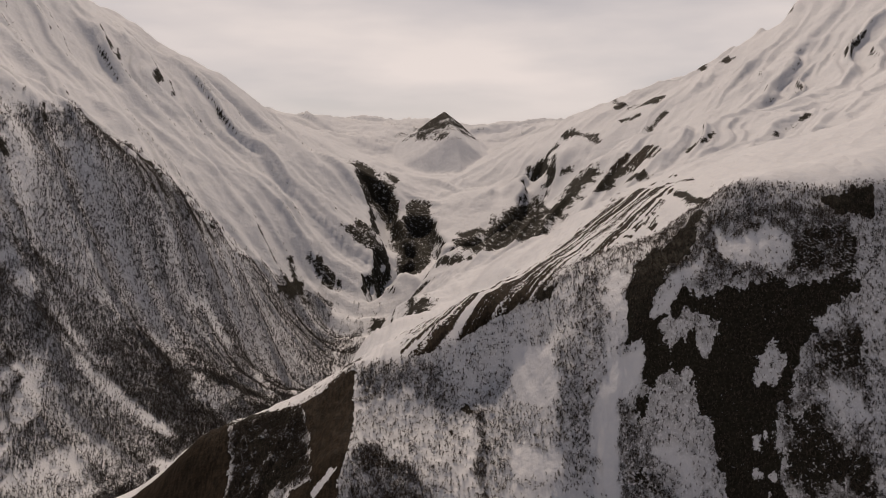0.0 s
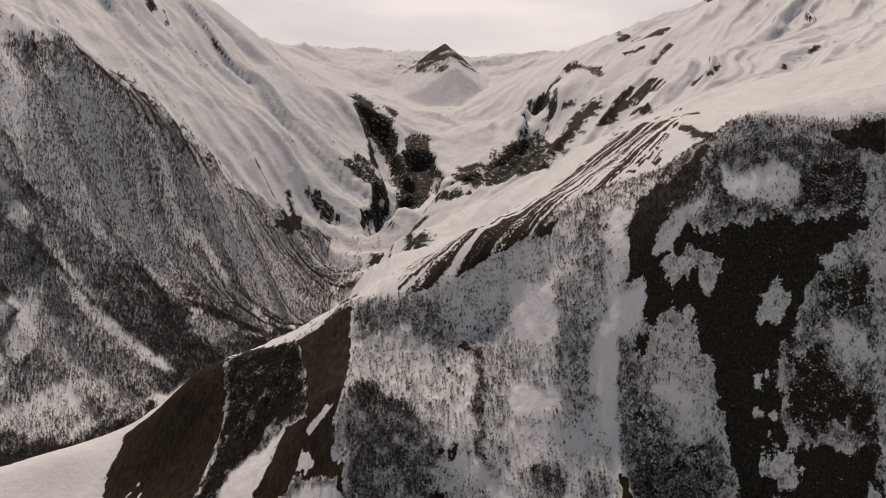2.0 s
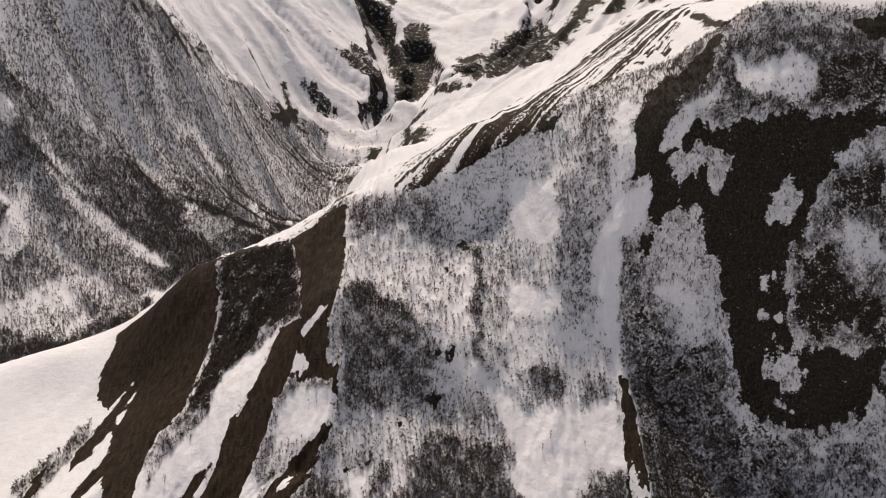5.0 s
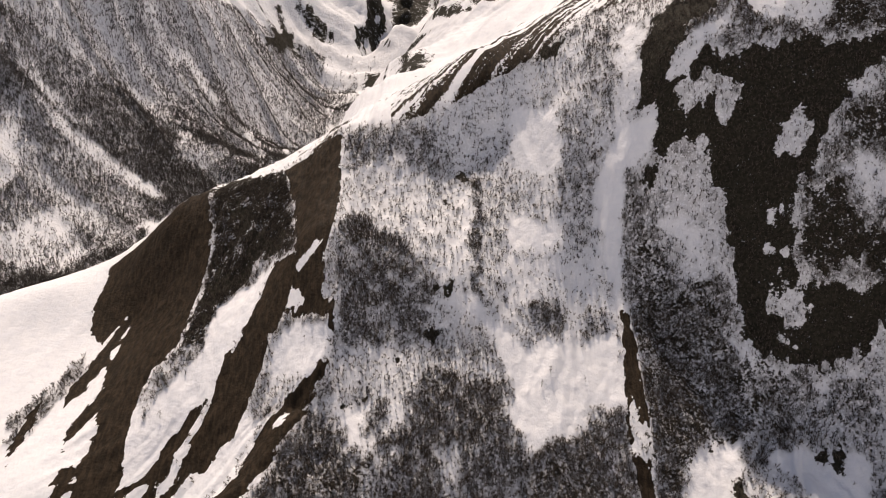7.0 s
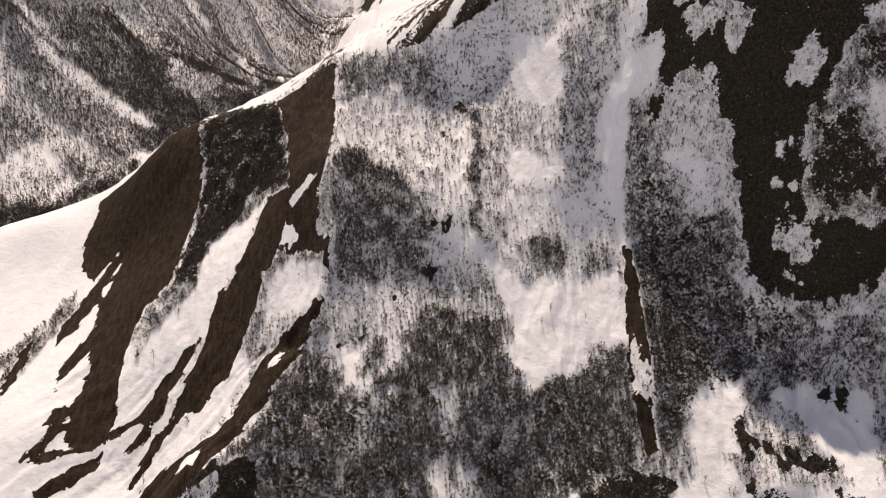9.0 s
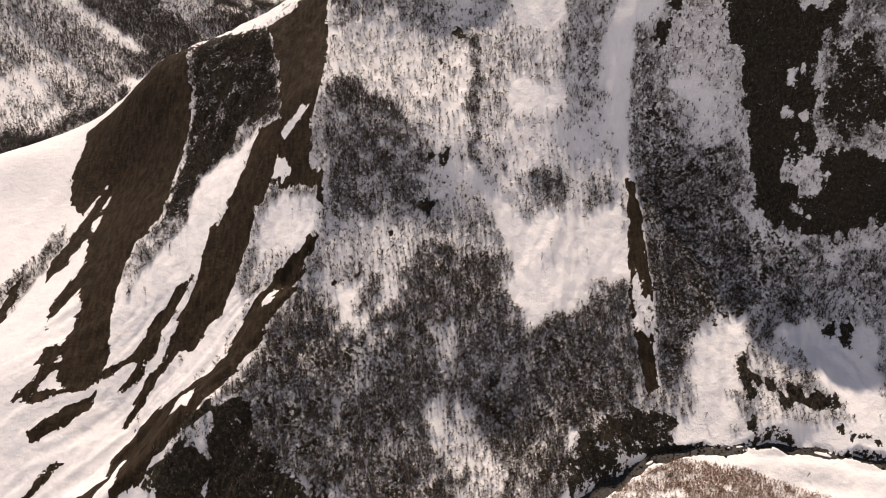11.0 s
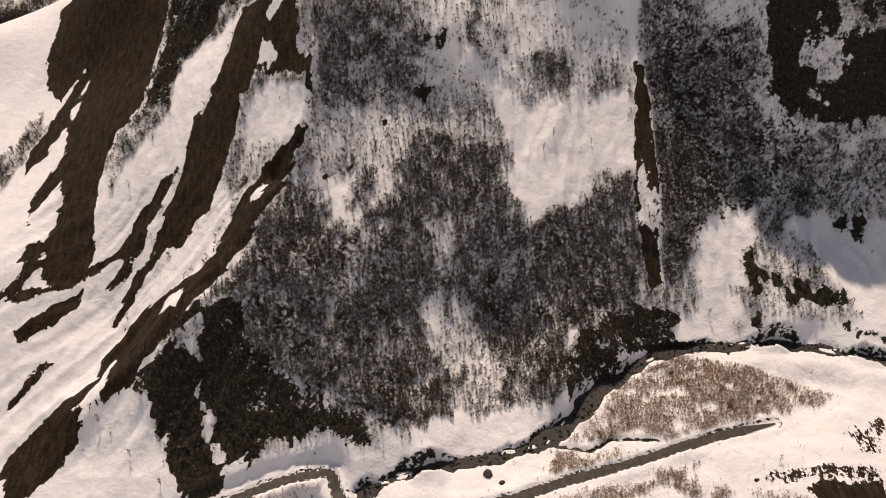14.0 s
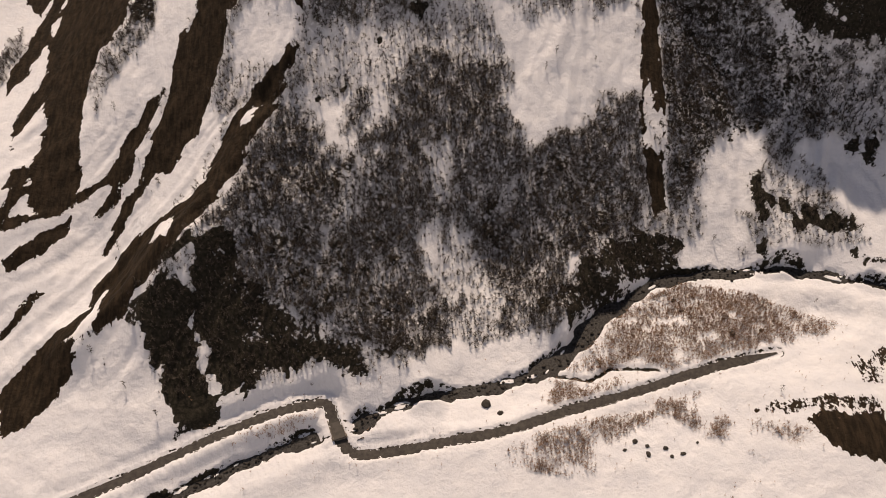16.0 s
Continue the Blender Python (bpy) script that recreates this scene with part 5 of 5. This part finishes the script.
def boulder(rng, at, size):
    ob = part("boulder", rock_mesh(rng, 0.28), STONE)
    ob.matrix_world = Matrix.LocRotScale((at[0], at[1], float(height(np.array([at[0]]), np.array([at[1]]))[0]) + 0.2 * size), Euler((0, 0, rng.uniform(0, 6))), (size, size * rng.uniform(0.7, 1.1), size * rng.uniform(0.6, 0.9)))
    return tagged(ob, "dark weathered boulder standing out of the snow", "boulder", "boulders on the valley floor")


rng = np.random.default_rng(21)
for x, y, size in BOULDERS:
    boulder(rng, (x, y), size)


def ice_slab(rng, at, size, turn):
    bm = bmesh.new()
    ring = []
    for k in range(14):
        a = k / 14 * 6.283
        r = 1 + 0.25 * math.sin(2 * a + size) + rng.uniform(-0.15, 0.15)
        ring.append(bm.verts.new((2.2 * r * math.cos(a), r * math.sin(a), 0)))
    face = bm.faces.new(ring)
    up = bmesh.ops.extrude_face_region(bm, geom=[face])["geom"]
    for v in up:
        if isinstance(v, bmesh.types.BMVert):
            v.co = Vector((v.co.x * 0.86, v.co.y * 0.86, 0.32))
    ob = part("snow_slab", bm, ICE)
    ob.matrix_world = Matrix.LocRotScale(at, Euler((0, 0, turn)), (size, size, 1))
    return tagged(ob, "snow-covered ice slab lying on the stream gravel", "ice", "ice slabs in the stream")


for k in range(26):
    i = int(rng.integers(10, len(stream_line) - 12))
    aim = stream_line[i + 2] - stream_line[i - 2]
    off = rng.normal(0, 2.2)
    n = np.array([aim[1], -aim[0]]) / np.hypot(*aim)
    ice_slab(rng, (*(stream_line[i] + n * off), stream_z[i] - 0.06), rng.uniform(0.5, 1.7), math.atan2(aim[1], aim[0]) + rng.normal(0, 0.2))


def limb(bm, a, b, ra, rb, sides=5):
    """A tapered limb from a to b."""
    a, b = Vector(a), Vector(b)
    turn = (b - a).to_track_quat("Z", "Y").to_matrix().to_4x4()
    bmesh.ops.create_cone(bm, cap_ends=True, segments=sides, radius1=ra, radius2=rb, depth=(b - a).length, matrix=Matrix.Translation((a + b) / 2) @ turn)


def lone_tree(rng):
    """A leafless tree with a tapered trunk, limbs and a crown of fine twigs."""
    thing = tagged(new("tree"), "bare grey-brown birch standing alone in the snow", "tree", "lone trees on the slope")
    bm = bmesh.new()
    tips, at, r = [], Vector((0, 0, -0.4)), 0.17
    for k in range(5):
        to = at + Vector((rng.normal() * 0.12, rng.normal() * 0.12, 1.05))
        limb(bm, at, to, r, r * 0.8)
        at, r = to, r * 0.8
        for _ in range(3):
            if k > 0:
                t = rng.uniform(0, 6.283)
                out = rng.uniform(0.8, 1.6) * (1.2 - 0.14 * k)
                tip = at + Vector((out * math.cos(t), out * math.sin(t), rng.uniform(0.3, 1.0)))
                limb(bm, at, tip, r * 0.5, r * 0.15, 4)
                tips.append((at, tip))
    part("trunk", bm, BARK, thing)
    bm = bmesh.new()
    for a, b in tips:
        for _ in range(12):
            s = a.lerp(b, rng.uniform(0.3, 1.0))
            e = s + Vector(rng.normal(0, 0.42, 3)) + Vector((0, 0, 0.2))
            w = Vector(rng.normal(0, 0.035, 3))
            bm.faces.new([bm.verts.new(s - w), bm.verts.new(s + w), bm.verts.new(e)])
    part("crown", bm, TWIG, thing, "fine leafless twigs")
    return thing


models = [lone_tree(rng) for _ in range(4)]
for k, (x, y, size) in enumerate(LONE_TREES):
    z = float(height(np.array([float(x)]), np.array([float(y)]))[0])
    m = Matrix.LocRotScale((x, y, z), Euler((0, 0, k * 1.7)), (size, size, size))
    if k < 4:
        models[k].matrix_world = m
    else:
        ob = copy_thing(models[k % 4], Matrix.LocRotScale((x, y, z), Euler((0, 0, k * 1.7)), None))
        ob.scale = (size, size, size)
